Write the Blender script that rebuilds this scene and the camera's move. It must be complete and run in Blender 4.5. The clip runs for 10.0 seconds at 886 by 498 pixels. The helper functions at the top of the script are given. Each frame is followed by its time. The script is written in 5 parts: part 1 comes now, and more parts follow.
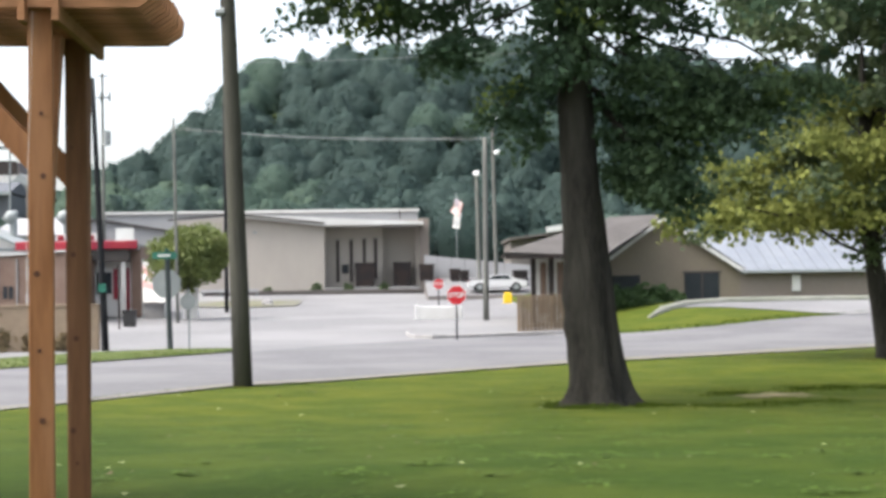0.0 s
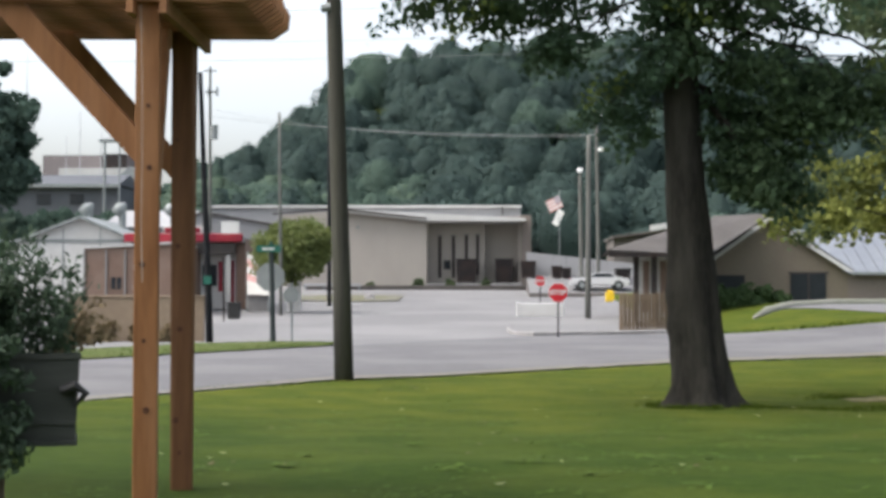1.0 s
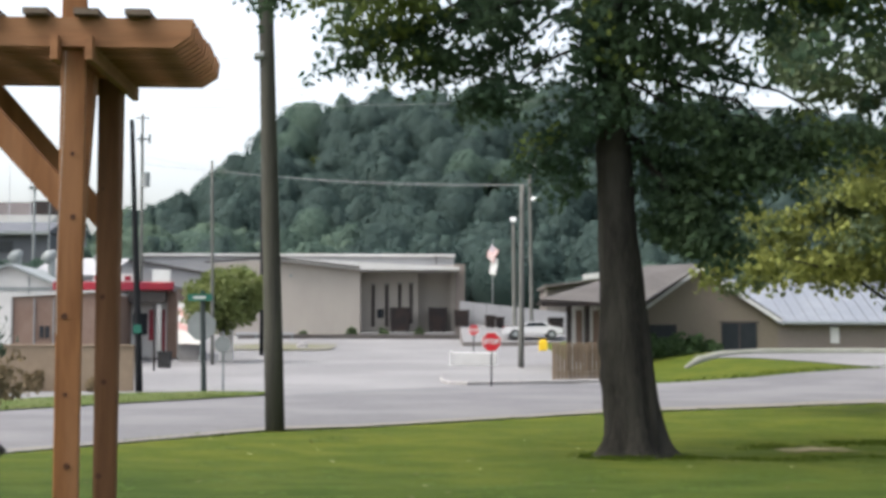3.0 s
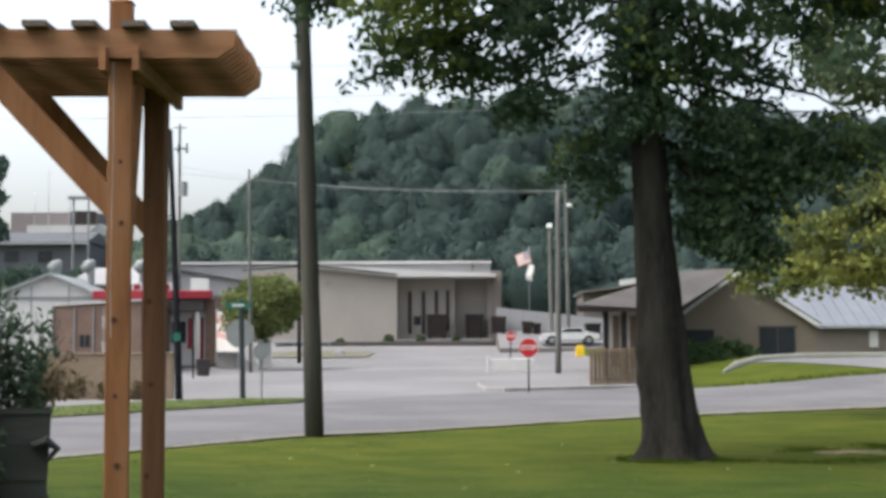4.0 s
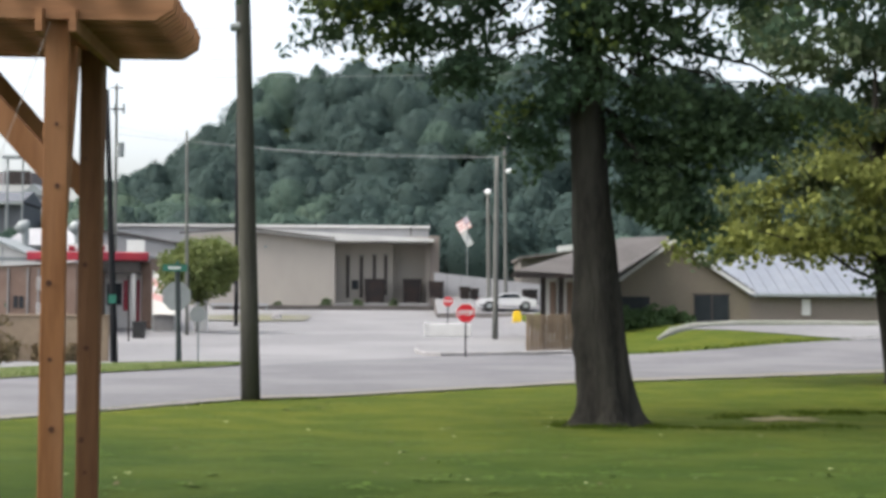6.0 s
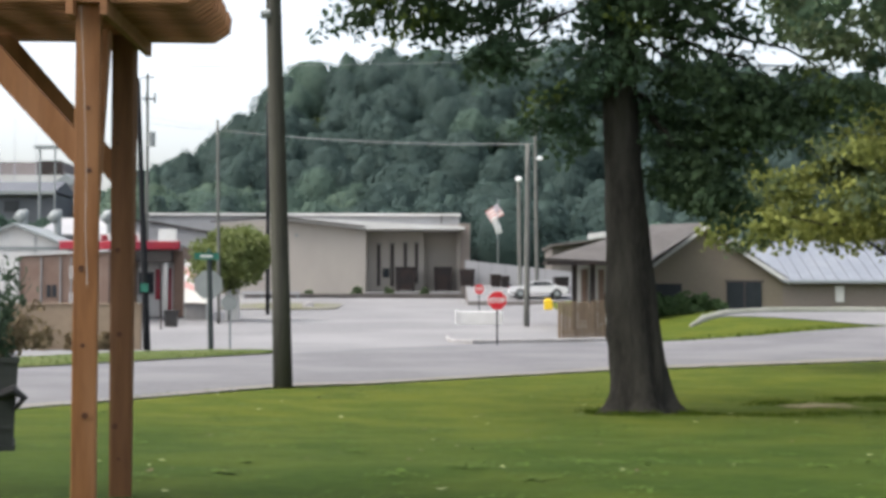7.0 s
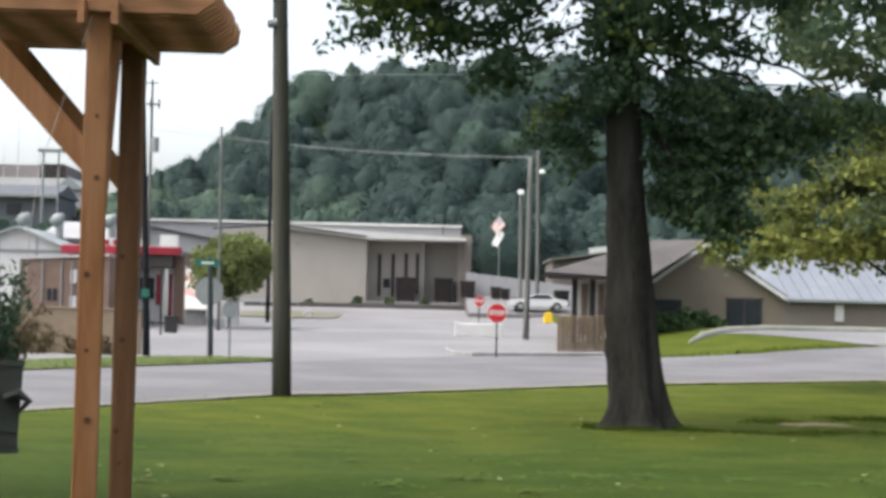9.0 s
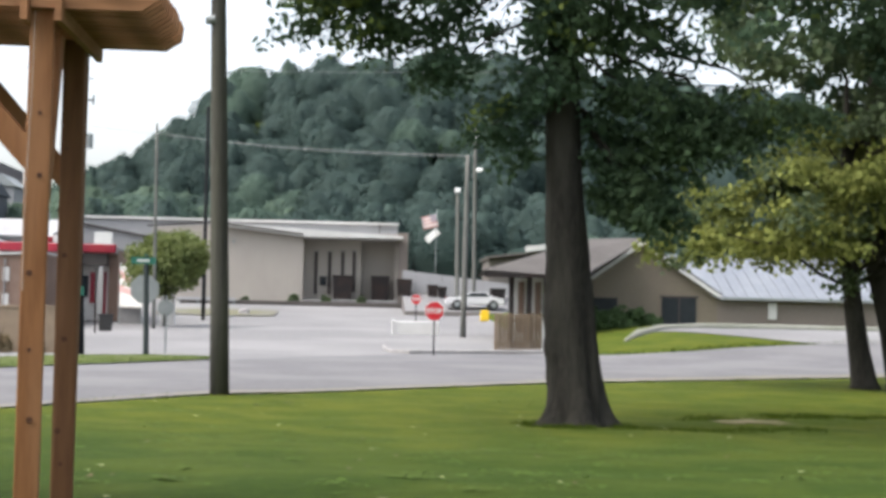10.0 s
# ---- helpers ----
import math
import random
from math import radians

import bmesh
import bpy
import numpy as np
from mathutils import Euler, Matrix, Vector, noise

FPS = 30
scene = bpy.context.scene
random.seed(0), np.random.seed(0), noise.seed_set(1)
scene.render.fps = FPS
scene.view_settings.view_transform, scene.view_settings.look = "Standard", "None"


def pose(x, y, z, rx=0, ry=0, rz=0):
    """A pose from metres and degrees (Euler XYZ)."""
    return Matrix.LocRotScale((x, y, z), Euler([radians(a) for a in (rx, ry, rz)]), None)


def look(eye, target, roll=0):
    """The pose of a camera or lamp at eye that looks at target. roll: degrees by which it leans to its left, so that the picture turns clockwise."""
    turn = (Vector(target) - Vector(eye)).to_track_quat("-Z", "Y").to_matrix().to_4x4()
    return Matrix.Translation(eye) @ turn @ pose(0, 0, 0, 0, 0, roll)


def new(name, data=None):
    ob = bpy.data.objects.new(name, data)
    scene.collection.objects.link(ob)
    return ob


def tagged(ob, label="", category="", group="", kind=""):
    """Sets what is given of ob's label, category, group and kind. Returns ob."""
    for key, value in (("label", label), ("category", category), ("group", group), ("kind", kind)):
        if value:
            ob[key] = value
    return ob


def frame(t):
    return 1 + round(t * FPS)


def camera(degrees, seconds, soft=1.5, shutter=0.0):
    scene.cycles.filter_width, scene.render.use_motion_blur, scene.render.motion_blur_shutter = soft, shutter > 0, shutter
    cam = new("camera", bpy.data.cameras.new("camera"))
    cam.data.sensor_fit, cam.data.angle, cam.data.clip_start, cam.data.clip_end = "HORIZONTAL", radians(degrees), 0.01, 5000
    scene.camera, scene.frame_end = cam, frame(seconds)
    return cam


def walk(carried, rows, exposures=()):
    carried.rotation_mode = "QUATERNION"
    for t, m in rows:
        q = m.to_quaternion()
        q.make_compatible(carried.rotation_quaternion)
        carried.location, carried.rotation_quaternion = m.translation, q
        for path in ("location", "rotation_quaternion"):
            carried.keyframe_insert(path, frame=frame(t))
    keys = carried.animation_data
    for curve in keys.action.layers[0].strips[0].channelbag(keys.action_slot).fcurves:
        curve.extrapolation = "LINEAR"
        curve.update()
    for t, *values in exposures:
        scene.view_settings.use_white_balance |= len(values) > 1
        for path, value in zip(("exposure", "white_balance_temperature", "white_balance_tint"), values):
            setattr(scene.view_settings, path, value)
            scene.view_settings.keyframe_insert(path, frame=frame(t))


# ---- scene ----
cam = camera(33.6, 10.0, soft=3.6)
PATH = [
    (0, (0.024, -0.042, 1.604), (0.097, 1.955, 1.674), -0.8),
    (0.5, (0.011, 0.052, 1.607), (-0.017, 2.051, 1.662), -1.2),
    (1, (0.024, 0.018, 1.601), (-0.042, 2.015, 1.667), 0.1),
    (1.5, (0.01, -0.009, 1.599), (0.021, 1.989, 1.685), 0.5),
    (2, (0.021, -0.075, 1.602), (0.077, 1.923, 1.686), -0.5),
    (2.5, (0.006, -0.011, 1.599), (0.005, 1.987, 1.683), 0.0),
    (2.7, (0.046, 0.137, 1.623), (0.069, 2.134, 1.74), 0.2),
    (3.8, (-0.002, -0.002, 1.601), (0.002, 1.993, 1.743), -0.5),
    (4, (0.022, -0.045, 1.588), (-0.003, 1.949, 1.73), -0.2),
    (4.5, (0.021, -0.04, 1.592), (0.02, 1.954, 1.741), -0.5),
    (5, (0.034, -0.078, 1.594), (0.045, 1.917, 1.738), -0.9),
    (5.5, (0.007, 0.032, 1.607), (-0.011, 2.029, 1.702), 0.4),
    (6, (0.025, -0.079, 1.599), (0.084, 1.918, 1.693), 0.3),
    (6.2, (0.039, 0.028, 1.562), (0.071, 2.028, 1.603), 0.1),
    (7.3, (-0.007, 0.023, 1.598), (0.004, 2.021, 1.684), 0.3),
    (7.5, (-0.001, 0.007, 1.61), (0.006, 2.005, 1.694), 1.0),
    (8, (0.002, -0.059, 1.593), (0.03, 1.94, 1.647), 0.9),
    (8.5, (0.0, -0.051, 1.595), (0.018, 1.949, 1.65), 0.9),
    (9, (-0.004, -0.065, 1.586), (0.012, 1.933, 1.679), 1.3),
    (9.5, (-0.013, -0.062, 1.587), (0.067, 1.933, 1.692), 1.0),
    (10, (-0.059, -0.08, 1.592), (0.044, 1.915, 1.684), 1.3),
]
BASE = -1.06
EXPOSED = ((0, 0.35), (0.5, -0.08), (1, -0.12), (1.5, 0.0), (2, 0.0), (2.5, 0.06), (4, -0.2), (4.5, -0.27), (5, -0.22), (5.5, -0.15), (6, 0.0),
           (7.5, 0.02), (8, -0.09), (8.5, 0.04), (9, 0.03), (9.5, 0.1), (10, 0.13))
walk(cam, [(t, look(eye, target, roll)) for t, eye, target, roll in PATH], exposures=[(t, BASE + e) for t, e in EXPOSED])

# ---- light: hazy bright overcast ----
SUN_WAY = Vector((0.52, 0.13, -0.84)).normalized()
world = bpy.data.worlds.new("sky")
scene.world = world
world.use_nodes = True
wn = world.node_tree
wn.nodes.clear()
sky = wn.nodes.new("ShaderNodeTexSky")
sky.sky_type = "NISHITA"
sky.sun_disc = False
sky.sun_elevation = math.asin(-SUN_WAY.z)
sky.sun_rotation = math.atan2(-SUN_WAY.x, -SUN_WAY.y)
sky.air_density, sky.dust_density, sky.ozone_density = 1.0, 6.0, 1.0
pale = wn.nodes.new("ShaderNodeHueSaturation")
pale.inputs["Saturation"].default_value = 0.48
pale.inputs["Value"].default_value = 6.4
bg = wn.nodes.new("ShaderNodeBackground")
bg.inputs["Strength"].default_value = 0.15
wout = wn.nodes.new("ShaderNodeOutputWorld")
wn.links.new(sky.outputs[0], pale.inputs["Color"])
wn.links.new(pale.outputs[0], bg.inputs["Color"])
wn.links.new(bg.outputs[0], wout.inputs["Surface"])
sun = new("sun", bpy.data.lights.new("sun", "SUN"))
sun.data.energy, sun.data.angle, sun.data.color = 2.0, radians(10), (1.0, 0.96, 0.9)
sun.matrix_world = look((0, 0, 60), Vector((0, 0, 60)) + SUN_WAY)


# ---- materials ----
def mat(name, a, b=None, scale=4.0, rough=0.85, bump=0.0, bscale=None, metal=0.0, stretch=(1, 1, 1),
        c=None, cscale=0.35, camount=0.5, spread=0.0, island=False, thin=0.0, world_space=True, spec=0.3):
    """Two noise scales mixing colours a, b (fine) and c (broad stains), a bump, and a spread of brightness from piece to piece."""
    m = bpy.data.materials.new(name)
    m.use_nodes = True
    n, k = m.node_tree.nodes, m.node_tree.links
    bs = n["Principled BSDF"]
    bs.inputs["Roughness"].default_value, bs.inputs["Metallic"].default_value = rough, metal
    if "Specular IOR Level" in bs.inputs:
        bs.inputs["Specular IOR Level"].default_value = spec
    b = b or tuple(v * 0.8 for v in a)
    if world_space:
        geo = n.new("ShaderNodeNewGeometry")
        where = geo.outputs["Position"]
    else:
        tc = n.new("ShaderNodeTexCoord")
        where = tc.outputs["Object"]
    mp = n.new("ShaderNodeMapping")
    mp.inputs["Scale"].default_value = stretch
    k.new(where, mp.inputs["Vector"])
    nz = n.new("ShaderNodeTexNoise")
    nz.inputs["Scale"].default_value, nz.inputs["Detail"].default_value = scale, 6
    nz.inputs["Roughness"].default_value = 0.65
    k.new(mp.outputs[0], nz.inputs["Vector"])
    rm = n.new("ShaderNodeMapRange")
    rm.inputs["From Min"].default_value, rm.inputs["From Max"].default_value = 0.3, 0.7
    k.new(nz.outputs["Fac"], rm.inputs["Value"])
    mx = n.new("ShaderNodeMix")
    mx.data_type = "RGBA"
    mx.inputs[6].default_value, mx.inputs[7].default_value = (*a, 1), (*b, 1)
    k.new(rm.outputs[0], mx.inputs[0])
    col = mx.outputs[2]
    if c:
        n2 = n.new("ShaderNodeTexNoise")
        n2.inputs["Scale"].default_value, n2.inputs["Detail"].default_value = cscale, 4
        k.new(mp.outputs[0], n2.inputs["Vector"])
        r2 = n.new("ShaderNodeMapRange")
        r2.inputs["From Min"].default_value, r2.inputs["From Max"].default_value = 0.42, 0.62
        r2.inputs["To Max"].default_value = camount
        k.new(n2.outputs["Fac"], r2.inputs["Value"])
        m2 = n.new("ShaderNodeMix")
        m2.data_type = "RGBA"
        k.new(r2.outputs[0], m2.inputs[0])
        k.new(col, m2.inputs[6])
        m2.inputs[7].default_value = (*c, 1)
        col = m2.outputs[2]
    if spread:
        if island:
            g2 = n.new("ShaderNodeNewGeometry")
            rnd = g2.outputs["Random Per Island"]
        else:
            oi = n.new("ShaderNodeObjectInfo")
            rnd = oi.outputs["Random"]
        r3 = n.new("ShaderNodeMapRange")
        r3.inputs["To Min"].default_value, r3.inputs["To Max"].default_value = 1 - spread, 1 + spread
        k.new(rnd, r3.inputs["Value"])
        hs = n.new("ShaderNodeHueSaturation")
        k.new(r3.outputs[0], hs.inputs["Value"])
        k.new(col, hs.inputs["Color"])
        col = hs.outputs[0]
    k.new(col, bs.inputs["Base Color"])
    if bump:
        bp = n.new("ShaderNodeBump")
        bp.inputs["Distance"].default_value = bump
        bp.inputs["Strength"].default_value = 0.7
        if bscale:
            n4 = n.new("ShaderNodeTexNoise")
            n4.inputs["Scale"].default_value, n4.inputs["Detail"].default_value = bscale, 4
            k.new(mp.outputs[0], n4.inputs["Vector"])
            k.new(n4.outputs["Fac"], bp.inputs["Height"])
        else:
            k.new(nz.outputs["Fac"], bp.inputs["Height"])
        k.new(bp.outputs[0], bs.inputs["Normal"])
    if thin:
        tr = n.new("ShaderNodeBsdfTranslucent")
        k.new(col, tr.inputs["Color"])
        ad = n.new("ShaderNodeMixShader")
        ad.inputs[0].default_value = thin
        k.new(bs.outputs[0], ad.inputs[1])
        k.new(tr.outputs[0], ad.inputs[2])
        k.new(ad.outputs[0], n["Material Output"].inputs["Surface"])
    return m


GRASS = mat("lawn_grass", (0.0295, 0.050, 0.008), (0.0195, 0.0355, 0.006), 6, 0.95, 0.04, c=(0.047, 0.063, 0.011), cscale=0.8, camount=0.55, spec=0.05)


def yellow_band(m, far, y0, y1):
    """Brighter, yellower grass towards the street, with a ragged border."""
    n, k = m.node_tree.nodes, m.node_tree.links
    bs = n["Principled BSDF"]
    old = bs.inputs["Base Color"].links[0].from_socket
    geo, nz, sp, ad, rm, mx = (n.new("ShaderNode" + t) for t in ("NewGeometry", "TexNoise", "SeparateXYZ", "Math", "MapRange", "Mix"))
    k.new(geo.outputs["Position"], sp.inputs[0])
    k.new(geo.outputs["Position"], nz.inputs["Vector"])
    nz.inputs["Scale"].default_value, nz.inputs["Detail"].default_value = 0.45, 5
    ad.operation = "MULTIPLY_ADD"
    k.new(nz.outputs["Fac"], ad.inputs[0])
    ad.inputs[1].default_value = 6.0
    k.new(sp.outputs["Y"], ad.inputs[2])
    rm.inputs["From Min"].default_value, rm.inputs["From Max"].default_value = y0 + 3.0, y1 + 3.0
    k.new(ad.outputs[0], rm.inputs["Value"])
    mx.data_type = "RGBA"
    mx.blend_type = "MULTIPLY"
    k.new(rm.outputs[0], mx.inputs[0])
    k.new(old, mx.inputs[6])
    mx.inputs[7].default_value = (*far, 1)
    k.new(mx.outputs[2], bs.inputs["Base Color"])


yellow_band(GRASS, (1.75, 1.43, 1.1), 14, 23)
LEAF_MID = mat("mid_green_leaf", (0.082, 0.112, 0.048), (0.045, 0.070, 0.034), 0.8, 0.6, spread=0.25, island=True, thin=0.3)
VERGE_GRASS = mat("dry_verge_grass", (0.068, 0.092, 0.025), (0.044, 0.066, 0.019), 3, 0.95, 0.03, c=(0.104, 0.106, 0.047), cscale=0.6, camount=0.6, spec=0.05)
THIN_GRASS = mat("thin_dry_grass", (0.110, 0.112, 0.062), (0.135, 0.132, 0.100), 1.2, 0.95, 0.02, c=(0.145, 0.143, 0.128), cscale=0.5, camount=0.8, spec=0.05)
BLADE = mat("grass_blade", (0.053, 0.078, 0.009), (0.036, 0.058, 0.007), 3, 0.8, spread=0.1, island=True, thin=0.3, spec=0.05)
ASPHALT = mat("pale_asphalt", (0.148, 0.147, 0.150), (0.112, 0.111, 0.115), 2.5, 0.9, 0.01, c=(0.176, 0.175, 0.176), cscale=0.11, camount=0.85)
ROADWAY = mat("worn_road_asphalt", (0.107, 0.106, 0.111), (0.080, 0.079, 0.083), 3, 0.9, 0.01, c=(0.126, 0.124, 0.127), cscale=0.25, camount=0.9)
CONCRETE = mat("weathered_concrete", (0.248, 0.242, 0.238), (0.192, 0.186, 0.185), 5, 0.9, 0.01, c=(0.155, 0.155, 0.145), cscale=0.6)
GRIT = mat("roadside_grit", (0.165, 0.152, 0.134), (0.115, 0.106, 0.090), 9, 0.95, 0.01, c=(0.15, 0.15, 0.09), cscale=0.7)
DIRT = mat("bare_dirt", (0.230, 0.190, 0.120), (0.075, 0.080, 0.025), 2.6, 0.95, 0.03, spec=0.05)
CEDAR = mat("cedar_timber", (0.238, 0.106, 0.038), (0.154, 0.063, 0.021), 5, 0.75, 0.004, stretch=(5, 5, 0.6), c=(0.276, 0.137, 0.063), cscale=1.2, camount=0.6, spread=0.12)
# the cedar colours at a little over half value, for the rear posts
CEDAR_DARK = mat("dark_cedar_timber", (0.130, 0.060, 0.023), (0.084, 0.037, 0.014), 5, 0.75, 0.004, stretch=(5, 5, 0.6), c=(0.165, 0.080, 0.040), cscale=1.2, camount=0.6, spread=0.1)
CEDAR_X = mat("cedar_board", (0.258, 0.124, 0.055), (0.174, 0.078, 0.032), 5, 0.75, 0.004, stretch=(0.6, 5, 5), c=(0.290, 0.155, 0.078), cscale=1.2, camount=0.6, spread=0.18)
KNOT = mat("timber_knot", (0.075, 0.030, 0.013), (0.050, 0.020, 0.009), 30, 0.7)
SLATE_WOOD = mat("weathered_slat", (0.15, 0.115, 0.085), (0.10, 0.08, 0.06), 6, 0.85, 0.004, stretch=(5, 0.7, 5))
POLE_WOOD = mat("weathered_pole", (0.062, 0.061, 0.054), (0.034, 0.034, 0.030), 4, 0.95, 0.01, stretch=(6, 6, 0.4), c=(0.074, 0.074, 0.056), cscale=0.8, camount=0.5, spec=0.1)
POLE_GREY = mat("greyed_pole", (0.130, 0.132, 0.120), (0.088, 0.090, 0.084), 3, 0.9, stretch=(4, 4, 0.4))
POLE_DARK = mat("dark_pole", (0.018, 0.02, 0.022), (0.012, 0.012, 0.014), 3, 0.9, stretch=(4, 4, 0.4), spec=0.1)
# brighter, yellower copy of LEAF: light on outer boughs put into the colour
LEAF_LIT = mat("lit_tint_leaf", (0.150, 0.190, 0.048), (0.090, 0.125, 0.036), 1.2, 0.75, spread=0.22, island=True, thin=0.35, spec=0.1)
BARK = mat("grey_brown_bark", (0.035, 0.0325, 0.0275), (0.0115, 0.011, 0.0095), 9, 0.95, 0.12, stretch=(2.4, 2.4, 0.45), c=(0.043, 0.041, 0.034), cscale=1.3, camount=0.75, spec=0.1)
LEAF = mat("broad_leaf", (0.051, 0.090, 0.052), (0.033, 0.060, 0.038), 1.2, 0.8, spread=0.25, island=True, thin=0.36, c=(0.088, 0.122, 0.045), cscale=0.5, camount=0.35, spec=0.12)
LEAF_YELLOW = mat("yellowing_leaf", (0.196, 0.210, 0.054), (0.100, 0.124, 0.037), 1.0, 0.75, spread=0.25, island=True, thin=0.3, spec=0.1)
LEAF_LIME = mat("lime_leaf", (0.150, 0.175, 0.050), (0.076, 0.108, 0.034), 0.8, 0.6, spread=0.2, island=True, thin=0.3)
FERN = mat("fern_leaf", (0.062, 0.098, 0.056), (0.038, 0.062, 0.038), 8, 0.7, spread=0.3, island=True, thin=0.2)
# distance haze is mixed into these far leaf colours as extra blue-grey
WOOD_A = mat("hazed_leaf_dark", (0.043, 0.074, 0.064), (0.032, 0.058, 0.053), 0.2, 0.8, spread=0.07, island=True, thin=0.35)
WOOD_B = mat("hazed_leaf_mid", (0.069, 0.113, 0.085), (0.050, 0.085, 0.068), 0.2, 0.8, spread=0.07, island=True, thin=0.35)
WOOD_C = mat("hazed_leaf_pale", (0.090, 0.136, 0.094), (0.068, 0.108, 0.080), 0.2, 0.8, spread=0.07, island=True, thin=0.35)
SHRUB = mat("shrub_leaf", (0.05, 0.09, 0.03), (0.03, 0.06, 0.02), 2, 0.7, spread=0.3, island=True, thin=0.2)
STUCCO = mat("beige_metal_siding", (0.323, 0.298, 0.262), (0.293, 0.268, 0.241), 0.8, 0.75, c=(0.271, 0.250, 0.226), cscale=0.12, camount=0.6, stretch=(1, 1, 0.4))
SIDING_GREY = mat("grey_siding", (0.310, 0.310, 0.317), (0.279, 0.279, 0.284), 0.8, 0.7, c=(0.248, 0.248, 0.251), cscale=0.1)
WHITE_PAINT = mat("white_paint", (0.530, 0.530, 0.517), (0.476, 0.476, 0.462), 1.5, 0.6, c=(0.422, 0.415, 0.394), cscale=0.5)
DARK_CONCRETE = mat("stained_concrete", (0.150, 0.134, 0.126), (0.105, 0.093, 0.088), 1.5, 0.9, c=(0.15, 0.14, 0.13), cscale=0.2)
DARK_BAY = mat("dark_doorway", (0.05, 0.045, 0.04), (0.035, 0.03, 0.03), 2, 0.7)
BROWN_STEEL = mat("brown_painted_steel", (0.016, 0.012, 0.012), (0.011, 0.009, 0.009), 3, 0.7, c=(0.036, 0.022, 0.016), cscale=1.5)
RED_PAINT = mat("red_paint", (0.200, 0.008, 0.026), (0.165, 0.008, 0.021), 2, 0.5, c=(0.252, 0.018, 0.024), cscale=0.6)
AWNING_RED = mat("faded_red_canvas", (0.50, 0.30, 0.28), (0.45, 0.26, 0.25), 2, 0.8)
RED_SIGN = mat("red_sign_sheet", (0.435, 0.015, 0.022), (0.390, 0.015, 0.022), 3, 0.45)
GREY_BRICK = mat("greyish_tan_brick", (0.190, 0.165, 0.145), (0.150, 0.128, 0.112), 8, 0.9, 0.006, c=(0.165, 0.140, 0.122), cscale=0.7)
BRICK = mat("brown_brick", (0.184, 0.126, 0.099), (0.136, 0.092, 0.071), 9, 0.9, 0.006, c=(0.204, 0.150, 0.122), cscale=0.8)
TAN_BLOCK = mat("tan_block", (0.231, 0.180, 0.129), (0.190, 0.147, 0.105), 4, 0.9, 0.006, c=(0.173, 0.132, 0.095), cscale=0.5)
TAN_BRICK = mat("tan_brick", (0.185, 0.160, 0.122), (0.150, 0.128, 0.098), 8, 0.9, 0.006, c=(0.143, 0.119, 0.097), cscale=0.6)
SHINGLE = mat("brown_shingle", (0.074, 0.068, 0.065), (0.054, 0.050, 0.048), 6, 0.9, 0.01, c=(0.088, 0.082, 0.078), cscale=0.6)
ROOF_METAL = mat("pale_metal_roof", (0.192, 0.208, 0.231), (0.162, 0.178, 0.202), 2, 0.5, c=(0.146, 0.162, 0.190), cscale=0.5, metal=0.2)
WINDOW = mat("dark_window_glass", (0.03, 0.035, 0.04), (0.02, 0.025, 0.03), 1, 0.12)
FENCE_WOOD = mat("weathered_fence_wood", (0.179, 0.136, 0.093), (0.125, 0.093, 0.062), 5, 0.9, 0.004, stretch=(5, 5, 0.6), spread=0.2)
STEEL = mat("galvanised_steel", (0.24, 0.26, 0.26), (0.19, 0.21, 0.21), 3, 0.6, metal=0.15)
SIGN_GREEN = mat("green_sign_sheet", (0.016, 0.115, 0.082), (0.014, 0.095, 0.068), 3, 0.5)
POST_GREEN = mat("dark_green_post", (0.024, 0.034, 0.034), (0.018, 0.026, 0.026), 3, 0.6)
YELLOW = mat("yellow_paint", (0.70, 0.47, 0.02), (0.6, 0.4, 0.02), 3, 0.6)
CAR_WHITE = mat("white_car_paint", (0.560, 0.560, 0.560), (0.532, 0.532, 0.539), 2, 0.25)
RUBBER = mat("black_rubber", (0.02, 0.02, 0.02), (0.03, 0.03, 0.03), 6, 0.8)
BOX_GREY = mat("grey_green_board", (0.049, 0.054, 0.046), (0.034, 0.038, 0.033), 7, 0.85, 0.003, stretch=(1, 1, 4), c=(0.062, 0.065, 0.057), cscale=3)
IRON = mat("black_iron", (0.02, 0.02, 0.02), (0.03, 0.03, 0.03), 6, 0.6)
CORD = mat("pale_cord", (0.42, 0.38, 0.33), (0.34, 0.30, 0.26), 30, 0.9)
CABLE = mat("cable_sheath", (0.24, 0.25, 0.25), (0.18, 0.19, 0.19), 3, 0.7)
FLAG_RED = mat("faded_red_cloth", (0.68, 0.40, 0.37), (0.60, 0.34, 0.32), 3, 0.8, thin=0.5)
FLAG_WHITE = mat("white_cloth", (0.84, 0.84, 0.82), (0.78, 0.78, 0.76), 3, 0.8, thin=0.5)
FLAG_BLUE = mat("faded_blue_cloth", (0.52, 0.46, 0.50), (0.46, 0.40, 0.45), 3, 0.8, thin=0.5)
LENS = mat("frosted_lamp_lens", (0.80, 0.82, 0.82), (0.75, 0.77, 0.77), 3, 0.3)
BLUE_DOOR = mat("navy_door", (0.03, 0.05, 0.13), (0.025, 0.04, 0.10), 3, 0.5)


# ---- building helpers ----
PLACE = {}


def thing(name, at, label, category, group="", turn=0, kind=""):
    ob = new(name)
    ob.matrix_world = pose(*at, 0, 0, turn)
    ob.empty_display_size = 0.2
    PLACE[ob] = pose(*at, 0, 0, turn)
    return tagged(ob, label, category, group, kind)


